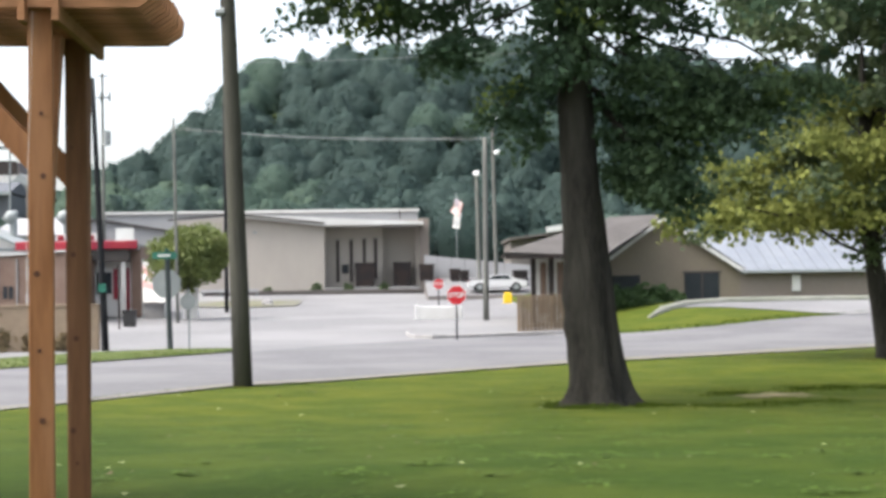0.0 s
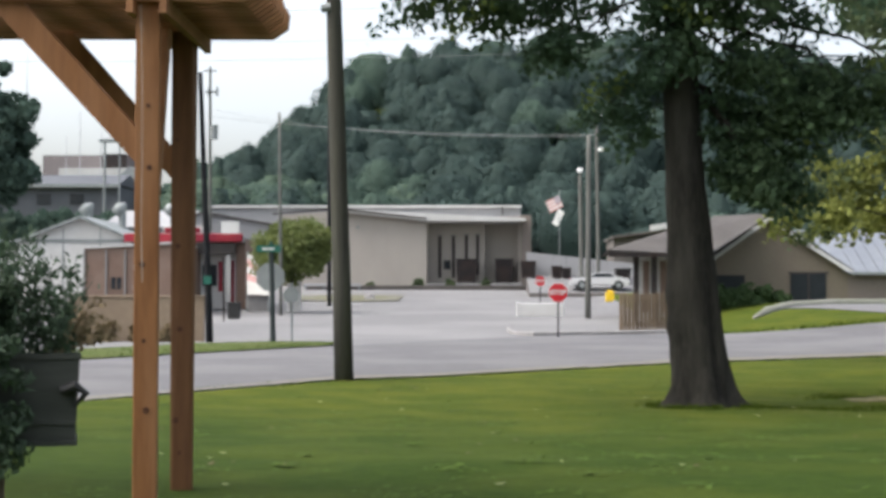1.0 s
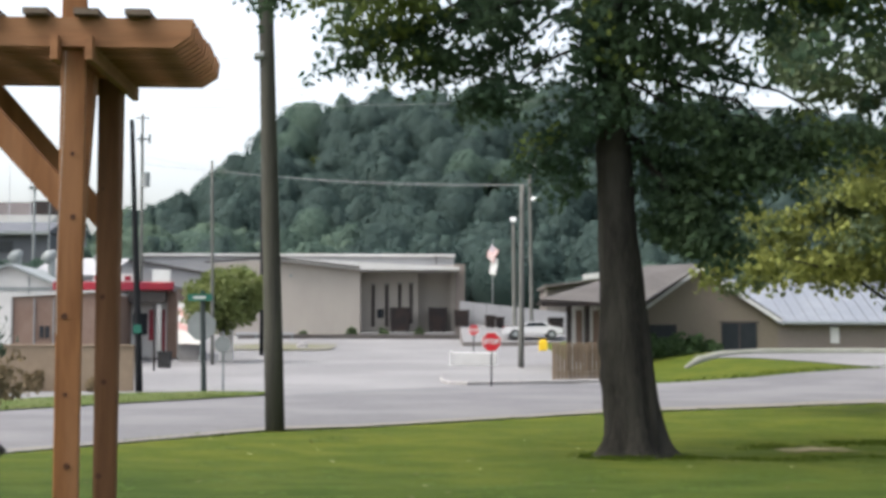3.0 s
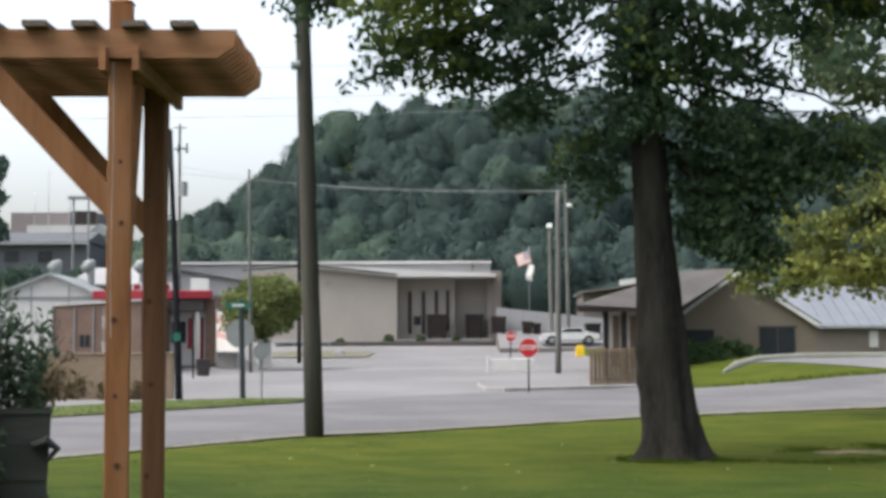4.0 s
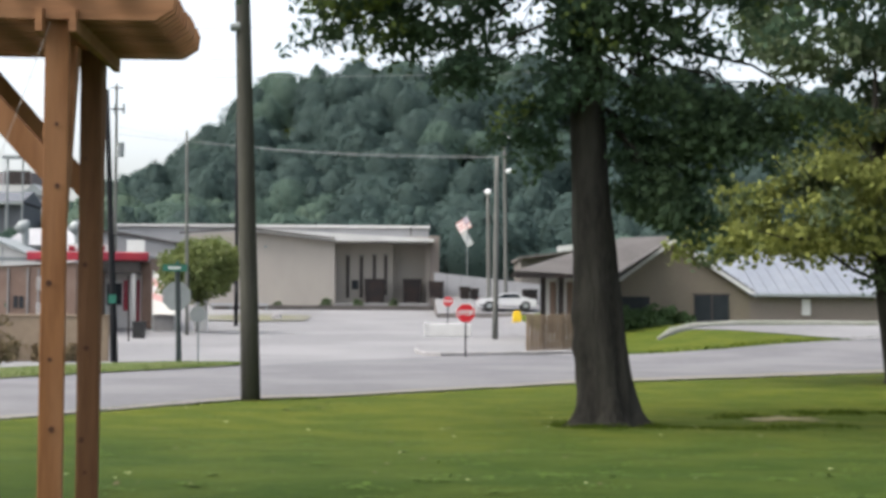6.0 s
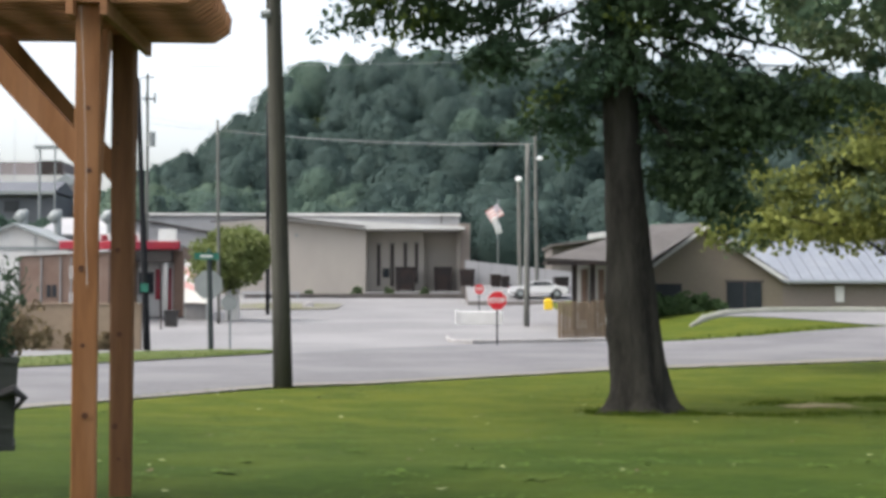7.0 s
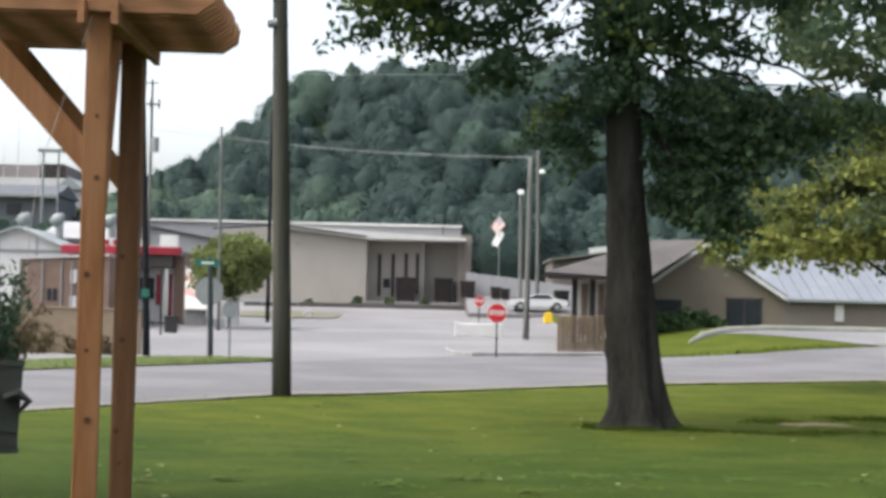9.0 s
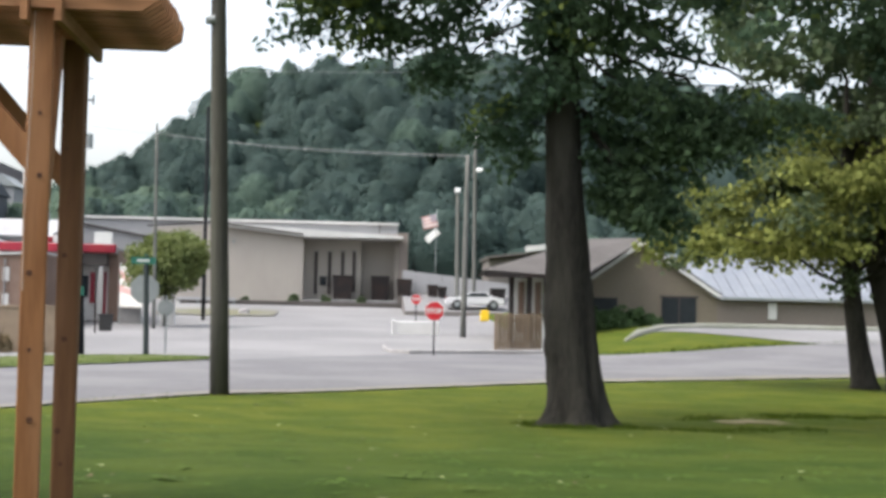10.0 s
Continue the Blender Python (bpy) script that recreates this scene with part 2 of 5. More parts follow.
def part(name, bm, material, parent=None, label="", local=False, smooth=False):
    """Links a bmesh as one mesh object under a thing; its points are in the world unless local."""
    if parent is not None and not local:
        bmesh.ops.transform(bm, matrix=PLACE[parent].inverted(), verts=bm.verts)
    if len(bm.faces) < 4000:
        bmesh.ops.recalc_face_normals(bm, faces=bm.faces)
    me = bpy.data.meshes.new(name)
    bm.to_mesh(me)
    bm.free()
    me.materials.append(material)
    if smooth:
        me.polygons.foreach_set("use_smooth", [True] * len(me.polygons))
    ob = new(name, me)
    if parent is not None:
        ob.parent = parent
        PLACE[ob] = PLACE[parent]
    else:
        PLACE[ob] = Matrix()
    if label:
        ob["label"] = label
    return ob


def piece(name, ob, parent, m=Matrix()):
    """Another object on the mesh of ob, under the same kind of parent, at the local pose m."""
    o = new(name, ob.data)
    o.parent = parent
    o.matrix_basis = m
    return o


def box(x0, x1, y0, y1, z0, z1, bm=None, bevel=0.0):
    bm = bm or bmesh.new()
    vs = [bm.verts.new(p) for p in ((x0, y0, z0), (x1, y0, z0), (x1, y1, z0), (x0, y1, z0), (x0, y0, z1), (x1, y0, z1), (x1, y1, z1), (x0, y1, z1))]
    fs = [bm.faces.new([vs[i] for i in f]) for f in ((3, 2, 1, 0), (4, 5, 6, 7), (0, 1, 5, 4), (1, 2, 6, 5), (2, 3, 7, 6), (3, 0, 4, 7))]
    if bevel:
        es = {e for f in fs for e in f.edges}
        bmesh.ops.bevel(bm, geom=list(es), offset=bevel, segments=1, affect="EDGES")
    return bm


def prism(points, y0, y1, bm=None, plane="xz"):
    """A polygon in the xz (or xy, yz) plane drawn out along the third axis."""
    bm = bm or bmesh.new()
    put = {"xz": lambda a, b, t: (a, t, b), "xy": lambda a, b, t: (a, b, t), "yz": lambda a, b, t: (t, a, b)}[plane]
    v0 = [bm.verts.new(put(a, b, y0)) for a, b in points]
    v1 = [bm.verts.new(put(a, b, y1)) for a, b in points]
    bm.faces.new(v0)
    bm.faces.new(v1[::-1])
    for i in range(len(points)):
        j = (i + 1) % len(points)
        bm.faces.new((v0[i], v1[i], v1[j], v0[j]))
    return bm


def tube(points, radii, n=10, bm=None, rough=0.0, seed=0):
    bm = bm or bmesh.new()
    rng = random.Random(seed)
    rings = []
    for i, (p, r) in enumerate(zip(points, radii)):
        p = Vector(p)
        a = Vector(points[max(i - 1, 0)])
        b = Vector(points[min(i + 1, len(points) - 1)])
        d = (b - a).normalized()
        side = d.cross(Vector((0, 1, 0.013))).normalized()
        up = side.cross(d)
        ring = []
        for k in range(n):
            w = 2 * math.pi * k / n
            q = r * (1 + rough * (rng.random() - 0.5))
            ring.append(bm.verts.new(p + side * math.cos(w) * q + up * math.sin(w) * q))
        rings.append(ring)
    for r0, r1 in zip(rings, rings[1:]):
        for k in range(n):
            bm.faces.new((r0[k], r0[(k + 1) % n], r1[(k + 1) % n], r1[k]))
    bm.faces.new(rings[0])
    bm.faces.new(rings[-1][::-1])
    return bm


def ss(t):
    t = min(1.0, max(0.0, t))
    return t * t * (3 - 2 * t)


# ---- the lie of the land ----
def gz(x, y):
    z = float(np.interp(y, (6, 9, 14, 19, 24, 57, 75, 87, 105, 120, 150), (0.44, 0.385, 0.255, 0.075, 0.01, 0.08, 0.50, 0.80, 1.72, 2.62, 3.3)))
    z += 0.95 * ss((x - 6) / 9) * ss((y - 48) / 22) * (1 - ss((y - 95) / 35))
    z -= 0.085 * ss((x + 5) / 4) * ss((y - 9) / 8) * (1 - ss((y - 34) / 16))
    crest = float(np.interp(x, (-160, -90, -60, -45, -36, -29, -24, -9, 23, 84, 200), (5, 6, 9, 17, 23, 30, 35, 38, 40, 33, 26)))
    z += crest * ss((y - 150) / 135)
    return z


def axis_steps(spec):
    out = []
    for a, b, n in spec:
        out += [a + (b - a) * i / n for i in range(n)]
    return out + [spec[-1][1]]


def grid_mesh(name, xs, ys, height, material):
    verts = [(x, y, height(x, y)) for y in ys for x in xs]
    w = len(xs)
    faces = [(j * w + i, j * w + i + 1, (j + 1) * w + i + 1, (j + 1) * w + i) for j in range(len(ys) - 1) for i in range(w - 1)]
    me = bpy.data.meshes.new(name)
    me.from_pydata(verts, [], faces)
    me.materials.append(material)
    me.polygons.foreach_set("use_smooth", [True] * len(faces))
    return new(name, me)


def lumps(x, y):
    return 0.05 * noise.noise((x * 0.5, y * 0.5, 0)) + 0.02 * noise.noise((x * 2.1, y * 2.1, 4)) if y < 60 else 0.0


# edges of the street that crosses in front of the lawn
NEAR = ((-60, -70), (-12, 10.8), (-6.3, 21.2), (-2.9, 28.8), (4.6, 36.9), (13.2, 42.4), (30, 52), (120, 80))
FAR = ((-60, -20), (-16, 26), (-9.9, 36.5), (-5.2, 46), (1.2, 57.6), (5.6, 59.6), (9.7, 57.4), (13, 57.8), (17.8, 60.6), (40, 68), (120, 95))


def edge_y(edge, x):
    return float(np.interp(x, [p[0] for p in edge], [p[1] for p in edge]))


def lawn_lift(x, y):
    """The lawn and verges stand a hand above the paving; under the paving the sheet lies lower."""
    d = edge_y(NEAR, x) - y
    if d > 0:
        return 0.025 * ss(d / 0.5)
    return -0.12


def ground_z(x, y):
    if y > 125 or x < -60 or (x > 8 and y > edge_y(FAR, x)):
        return gz(x, y) + (lumps(x, y) if y < 125 else 0.0)
    return gz(x, y) + (lumps(x, y) * ss((edge_y(NEAR, x) - y) / 1.5)) + lawn_lift(x, y)


ground = grid_mesh("ground", axis_steps(((-3000, -200, 8), (-200, -40, 20), (-40, -12, 20), (-12, 20, 128), (20, 60, 24), (60, 200, 20), (200, 3000, 8))),
                   axis_steps(((-2500, -60, 6), (-60, 4, 12), (4, 48, 170), (48, 130, 50), (130, 300, 40), (300, 4000, 8))), ground_z, GRASS)
tagged(ground, "mown green lawn with yellowish patches, rising to wooded hill", "ground", kind="structure")


def sheet(name, rows, lift, material, label, cols=40, kind="structure"):
    """A paved sheet between pairs of points (left, right), row by row, laid on the land."""
    verts, faces = [], []
    for (x0, y0), (x1, y1) in rows:
        for i in range(cols + 1):
            f = i / cols
            x, y = x0 + (x1 - x0) * f, y0 + (y1 - y0) * f
            verts.append((x, y, gz(x, y) + lift))
    w = cols + 1
    for j in range(len(rows) - 1):
        for i in range(cols):
            faces.append((j * w + i, j * w + i + 1, (j + 1) * w + i + 1, (j + 1) * w + i))
    me = bpy.data.meshes.new(name)
    me.from_pydata(verts, [], faces)
    me.materials.append(material)
    ob = new(name, me)
    return tagged(ob, label, name.replace("_", " "), kind=kind)


def along(edge, n):
    xs = np.linspace(edge[0][0], edge[-1][0], n)
    return [(float(x), edge_y(edge, x)) for x in xs]


xs = [-60 + 180 * (i / 120) for i in range(121)]
sheet("road", [((x, edge_y(NEAR, x)), (x, edge_y(FAR, x))) for x in xs], 0.0, ROADWAY, "pale worn asphalt street crossing in front of lawn", cols=16)
sheet("parking_lot", [((-60, y), (7.6 if y < 62 else 8.5, y)) for y in np.linspace(40, 124, 60)], -0.02, ASPHALT, "wide pale grey asphalt lot rising to warehouse", cols=40)
def drive_y(x):
    """The driveway's near edge: it runs out into the street where the grass strip ends."""
    return max(edge_y(FAR, x) - 0.3, float(np.interp(x, (12.8, 15, 17, 18.5, 20), (67.0, 65.2, 63.2, 61.4, 50))))


sheet("driveway", [((x, drive_y(x)), (x, 69.4)) for x in np.linspace(12.8, 60, 60)], 0.03, ASPHALT, "pale asphalt driveway beside the brick house", cols=10)

kerb_arc = [(0.75, 63.5), (0.8, 60.5), (1.05, 58.9), (1.7, 58.3), (3.0, 58.9), (5.2, 59.8), (7.4, 60.3)]
tagged(part("kerb", tube([(x, y, gz(x, y) + 0.03) for x, y in kerb_arc], [0.08, 0.1, 0.11, 0.11, 0.11, 0.11, 0.1], 6), CONCRETE), "low worn concrete kerb round the junction corner", "kerb", kind="structure")
sheet("pavement", [((0.85, y), (7.4, y + 0.4)) if y > 60 else ((1.2, y), (6.2, y + 0.9)) for y in (59.0, 60.2, 62, 66, 72)], 0.035, ASPHALT, "pale worn corner pavement under the stop sign", cols=10)

# grass verge on the far side of the street, with its kerb
VERGE = ((-40, 12, 20), (-16, 26.4, 34), (-9.9, 36.9, 48), (-7.4, 42.0, 50.3), (-5.4, 46.0, 50.0), (-4.9, 47.6, 48.6))
sheet("grass_verge", [((x, y0), (x, y1)) for x, y0, y1 in VERGE], 0.025, VERGE_GRASS, "rough dry grass verge between street and lot", cols=10)
sheet("grass_island", [((x, 96.5 + 0.9 * abs(x + 9.8) ** 0.7 * 0.5), (x, 105.5 - 0.35 * abs(x + 9.8))) for x in (-14.2, -13, -11.5, -10, -8.6, -7.2, -6.2)], 0.06, THIN_GRASS, "dry thin grass island in the asphalt lot", cols=6)
def dirt_patch():
    rng = random.Random(8)
    bm = bmesh.new()
    ring = []
    for k in range(40):
        w = 2 * math.pi * k / 40
        r = 0.85 + 0.7 * noise.noise((math.cos(w) * 2.3, math.sin(w) * 2.3, 5)) + 0.3 * rng.random()
        x, y = 6.4 + 0.62 * r * math.cos(w), 24.2 + 0.75 * r * math.sin(w)
        ring.append(bm.verts.new((x, y, ground_z(x, y) + 0.012)))
    mid = bm.verts.new((6.5, 24.2, ground_z(6.5, 24.2) + 0.03))
    for k in range(40):
        bm.faces.new((ring[k], ring[(k + 1) % 40], mid))
    tagged(part("dirt_patch", bm, DIRT), "bare brown dirt patch in the lawn", "dirt", kind="structure")


dirt_patch()


# plain unseen wall added behind the camera; keeps sky light off the near lawn
tagged(part("wall_south", box(-9, 9, -3.4, -3.1, 0, 6.2), SIDING_GREY), "plain pale unseen wall added behind the lawn", "wall", kind="structure")


def edge_tufts():
    """Longer unmown blades along the street edges."""
    rng = np.random.default_rng(19)
    pts = []
    for k in range(5200):
        u = rng.random()
        if u < 0.55:
            x = rng.uniform(-8, 16)
            y = edge_y(NEAR, x) - abs(rng.normal()) * 0.16
            s = 0.014 + 0.05 * max(0, noise.noise((x * 1.3, 0, 7)))
            z = ground_z(x, y)
        elif u < 0.85:
            x = rng.uniform(-16, -4.9)
            a, c = float(np.interp(x, [v[0] for v in VERGE], [v[1] for v in VERGE])), float(np.interp(x, [v[0] for v in VERGE], [v[2] for v in VERGE]))
            y = a + (c - a) * (rng.random() ** 2 if rng.random() < 0.7 else rng.random())
            s, z = 0.024, gz(x, y) + 0.03
        else:
            x = rng.uniform(9, 24)
            y = edge_y(FAR, x) + abs(rng.normal()) * 0.6
            s, z = 0.05, ground_z(x, y)
        pts.append((x, y, z, s * rng.uniform(0.6, 1.5)))
    verts = []
    for x, y, z, s in pts:
        for q in range(3):
            a = rng.uniform(0, math.pi)
            w = 0.14 * s + 0.008
            ox, oy = rng.normal() * s * 0.3, rng.normal() * s * 0.3
            verts += [(x + ox - w * math.cos(a), y + oy - w * math.sin(a), z - 0.01), (x + ox + w * math.cos(a), y + oy + w * math.sin(a), z - 0.01),
                      (x + ox + rng.normal() * s * 0.5, y + oy + rng.normal() * s * 0.5, z + s)]
    me = bpy.data.meshes.new("edge_grass")
    me.from_pydata(verts, [], [(3 * k, 3 * k + 1, 3 * k + 2) for k in range(len(verts) // 3)])
    me.materials.append(BLADE)
    tagged(new("edge_grass", me), "unmown grass tufts along the street edges", "grass", kind="stuff")


edge_tufts()


def long_grass():
    """Unmown darker grass at the tree's foot and round the bare patch, and blades standing for tree shade."""
    rng = np.random.default_rng(33)
    verts = []
    while len(verts) < 3 * 5500:
        u = rng.random()
        if u < 0.30:
            w, r = rng.uniform(0, 2 * math.pi), 0.62 + abs(rng.normal()) * 0.16
            x, y, s = 3.22 + r * math.cos(w), 22.3 + r * math.sin(w), 0.06
        elif u < 0.62:
            # this strip of blades imitates the shade band running right from the trunk
            x = rng.uniform(3.6, 6.9)
            y, s = 21.75 + 0.1 * (x - 3.6) + rng.normal() * 0.3, 0.032
        else:
            x = 5.2 + rng.random() * 4.2
            y, s = 24.95 + 0.22 * (x - 5.2) + rng.normal() * 0.3, 0.06
        if noise.noise((x * 1.6, y * 1.6, 2)) < -0.12:
            continue
        z, s, a = ground_z(x, y), s * rng.uniform(0.5, 1.5), rng.uniform(0, math.pi)
        w = 0.009
        verts += [(x - w * math.cos(a), y - w * math.sin(a), z - 0.01), (x + w * math.cos(a), y + w * math.sin(a), z - 0.01),
                  (x + rng.normal() * s * 0.5, y + rng.normal() * s * 0.5, z + s)]
    me = bpy.data.meshes.new("long_grass")
    me.from_pydata(verts, [], [(3 * k, 3 * k + 1, 3 * k + 2) for k in range(len(verts) // 3)])
    me.materials.append(BLADE)
    tagged(new("long_grass", me), "darker unmown grass round tree foot and bare patch, with blades standing for tree shade", "grass", kind="stuff")


long_grass()
sheet("gutter", [((x, edge_y(NEAR, x) - 0.12 + 0.22 * noise.noise((x * 1.7, 3.0, 1.0))), (x, edge_y(NEAR, x) + 0.75 + 0.05 * max(0, x) + 0.08 * math.sin(x * 1.7))) for x in np.linspace(-11, 24, 180)], 0.045, GRIT, "pale gritty gravel strip at the lawn edge", cols=2)

# ---- the pergola ----
def pergola():
    turn = 2.29
    p = thing("pergola", (-1.857, 8.0, 0.44), "new cedar garden pergola with dense roof joists, standing on lawn", "pergola", turn=turn)
    TOP = 3.228 - 0.44

    def roof(v):
        return TOP + 0.028 * v
    for u in (0.0, -2.6):
        for v in (0.0, 1.10):
            bm = box(u - (0.074 if v else 0.086), u + (0.062 if v else 0.046), v, v + 0.132, -0.12, 2.96 if v else 3.115, bevel=0.006)
            bmesh.ops.transform(bm, matrix=Matrix.Translation((u - 0.02, v + 0.066, 0)) @ Matrix.Rotation(radians(8), 4, "Z") @ Matrix.Translation((0.02 - u, -v - 0.066, 0)), verts=bm.verts)
            if v:
                bmesh.ops.transform(bm, matrix=Matrix.Translation((u - 0.006, v + 0.066, 0)) @ Matrix.Rotation(radians(-15), 4, "Z") @ Matrix.Translation((0.006 - u, -v - 0.066, 0)), verts=[q for q in bm.verts if q.co.z > 1])
            post = part("post", bm, CEDAR_DARK if v else CEDAR, p, "darker cedar post" if v else "", local=True)
            if not v:
                cap = bmesh.new()
                base = [cap.verts.new((u + a, v + 0.071 + c, 3.119)) for a, c in ((-0.09, -0.07), (0.05, -0.07), (0.05, 0.07), (-0.09, 0.07))]
                tip = cap.verts.new((u - 0.02, v + 0.071, 3.165))
                cap.faces.new(base[::-1])
                for i in range(4):
                    cap.faces.new((base[i], base[(i + 1) % 4], tip))
                part("cap", cap, CEDAR, post, local=True)
            rng = random.Random(int(u * 7 + v * 13))
            for i, zk in enumerate((0.55, 0.93, 1.34, 1.87, 2.2) if v == 0 else (0.18, 0.42, 0.98, 1.45, 2.1)):
                kb = bmesh.new()
                bmesh.ops.create_circle(kb, cap_ends=True, radius=0.010 + 0.010 * rng.random(), segments=9,
                                        matrix=pose(u - 0.02 + rng.uniform(-0.03, 0.03), v - 0.0075, zk + rng.uniform(-0.05, 0.05), 90))
                part("knot", kb, KNOT, post, local=True)
    for u in (0.0, -2.6):
        for s in (-1, 1):
            a, c = (0.072, 0.110) if s > 0 else (-0.110, -0.072)
            bm = prism([(-0.12, roof(-0.12) - 0.08), (1.50, roof(1.5) - 0.08), (1.50, roof(1.5) + 0.05), (-0.12, roof(-0.12) + 0.05)], u + a, u + c, plane="yz")
            part("side_plate", bm, CEDAR_X, p, local=True)
    for v in (-0.006, 1.12):
        for u, s in ((0.0, -1), (-2.6, 1)):
            o = u + s * 0.071
            bm = prism([(o, 1.895), (o, 2.09), (o + s * 0.63, roof(v) - 0.004), (o + s * 0.825, roof(v) - 0.004)], v + 0.002, v + 0.115)
            part("knee_brace", bm, CEDAR, p, local=True)
    for u in (-0.01, -2.61):
        bm = prism([(0.134, 1.72), (0.134, 1.9), (0.34, roof(0.34) - 0.09), (0.46, roof(0.46) - 0.09)], u - 0.03, u + 0.05, plane="yz")
        part("side_brace", bm, CEDAR, p, local=True)
    rng = random.Random(4)
    n = 13
    for i in range(n):
        v = -0.045 + i * (1.44 / (n - 1))
        z = roof(v)
        r = 0.64 + rng.uniform(-0.008, 0.008)
        bm = prism([(-3.25, z + 0.055), (-3.14, z), (r - 0.11, z), (r - 0.012, z + 0.065), (r, z + 0.16), (-3.25, z + 0.16)], v, v + 0.038)
        part("roof_joist", bm, CEDAR_X, p, local=True)
    u = 0.343
    while u > -3.2:
        bm = prism([(-0.12, roof(-0.12) + 0.164), (1.46, roof(1.46) + 0.164), (1.46, roof(1.46) + 0.198), (-0.12, roof(-0.12) + 0.198)], u - 0.066, u + 0.066, plane="yz")
        part("top_slat", bm, SLATE_WOOD, p, local=True)
        u -= 0.27
    return p


pergola()


# ---- foliage ----
def leaf_mesh(name, spots, size, material, parent, seed, label="", flat=0.4, mats=None, which=None, long=1.5, normals=None, wobble=0.10):
    """Many small pointed leaves, one bent blade of two faces at each spot."""
    rng = np.random.default_rng(seed)
    n = len(spots)
    c = np.asarray(spots, float)
    d = rng.normal(size=(n, 3))
    d[:, 2] -= 0.5
    d /= np.linalg.norm(d, axis=1)[:, None]
    w = np.cross(d, rng.normal(size=(n, 3)) * (1, 1, flat))
    if normals is not None:
        m = normals + rng.normal(size=(n, 3)) * wobble
        w = np.cross(d, m)
        d = np.cross(m, w)
        d /= np.linalg.norm(d, axis=1)[:, None] + 1e-9
    w /= np.linalg.norm(w, axis=1)[:, None] + 1e-9
    s = size * rng.uniform(0.6, 1.35, n)[:, None]
    nn = np.cross(d, w)
    a = c - d * s * 0.5 * long
    b = c + d * s * 0.5 * long
    l = c + w * s * 0.5 + nn * s * 0.12
    r = c - w * s * 0.5 + nn * s * 0.12
    verts = np.stack([a, l, b, r], 1).reshape(-1, 3)
    if parent is not None:
        inv = np.array(PLACE[parent].inverted())
        verts = verts @ inv[:3, :3].T + inv[:3, 3]
    me = bpy.data.meshes.new(name)
    me.vertices.add(4 * n)
    me.vertices.foreach_set("co", verts.ravel())
    me.loops.add(6 * n)
    i0 = (np.arange(n) * 4)[:, None]
    me.loops.foreach_set("vertex_index", (i0 + np.array([[0, 1, 2, 0, 2, 3]])).ravel().astype(np.int32))
    me.polygons.add(2 * n)
    me.polygons.foreach_set("loop_start", np.arange(0, 6 * n, 3, dtype=np.int32))
    me.polygons.foreach_set("loop_total", np.full(2 * n, 3, dtype=np.int32))
    for m in (mats or [material]):
        me.materials.append(m)
    if which is not None:
        me.polygons.foreach_set("material_index", np.repeat(np.asarray(which, np.int32), 2))
    me.update(calc_edges=True)
    me.validate()
    ob = new(name, me)
    if parent is not None:
        ob.parent = parent
        PLACE[ob] = PLACE[parent]
    if label:
        ob["label"] = label
    return ob


def fallen_leaves():
    rng = np.random.default_rng(14)
    n = 75
    y = 9 + 18 * rng.random(n) ** 1.2
    x = (rng.random(n) - 0.45) * 0.65 * y + 0.6
    p = np.stack([x, y, [ground_z(a, c) + 0.03 for a, c in zip(x, y)]], 1)
    ob = leaf_mesh("fallen_leaves", p, 0.05, DEAD_LEAF, None, 15, mats=[DEAD_LEAF, LEAF_PALE], which=(rng.random(n) < 0.45).astype(int), normals=np.tile((0, 0, 1.0), (n, 1)))
    tagged(ob, "scattered brown and pale fallen leaves on the lawn", "leaves", kind="stuff")


DEAD_LEAF = mat("dead_leaf", (0.10, 0.07, 0.035), (0.07, 0.05, 0.025), 3, 0.9, spread=0.3, island=True)
LEAF_PALE = mat("pale_fallen_leaf", (0.238, 0.252, 0.119), (0.196, 0.210, 0.098), 3, 0.8, spread=0.2, island=True)
fallen_leaves()


def lawn_weeds():
    rng = np.random.default_rng(52)
    spots = []
    for k in range(150):
        y = 8.5 + 20 * rng.random() ** 1.1
        x = (rng.random() - 0.47) * 0.66 * y
        if y > edge_y(NEAR, x) - 0.4:
            continue
        n, r = rng.integers(8, 40), rng.uniform(0.05, 0.22)
        q = rng.normal(size=(n, 2)) * (r, r * 0.7)
        spots += [(x + a, y + c, ground_z(x + a, y + c) + 0.012 + 0.02 * rng.random()) for a, c in q]
    for k in range(90):
        x = -4.6 + rng.normal() * 0.5
        y = edge_y(NEAR, x) + rng.normal() * 0.12
        spots.append((x, y, gz(x, y) + 0.05 + 0.05 * rng.random()))
    ob = leaf_mesh("lawn_weeds", spots, 0.032, WEED, None, 53, long=1.8, normals=np.tile((0, 0, 1.0), (len(spots), 1)))
    tagged(ob, "low dark weed patches in the lawn", "weeds", kind="stuff")


WEED = mat("weed_leaf", (0.056, 0.088, 0.015), (0.037, 0.060, 0.013), 3, 0.9, spread=0.35, island=True, spec=0.1)
lawn_weeds()


def clumps(centres, radii, counts, seed, squash=0.75):
    rng = np.random.default_rng(seed)
    out = []
    for c, r, n in zip(centres, radii, counts):
        p = rng.normal(size=(n, 3))
        p /= np.linalg.norm(p, axis=1)[:, None]
        p *= (r * rng.uniform(0.25, 1.0, n) ** 0.6)[:, None]
        p[:, 2] *= squash
        out.append(p + c)
    return np.concatenate(out)


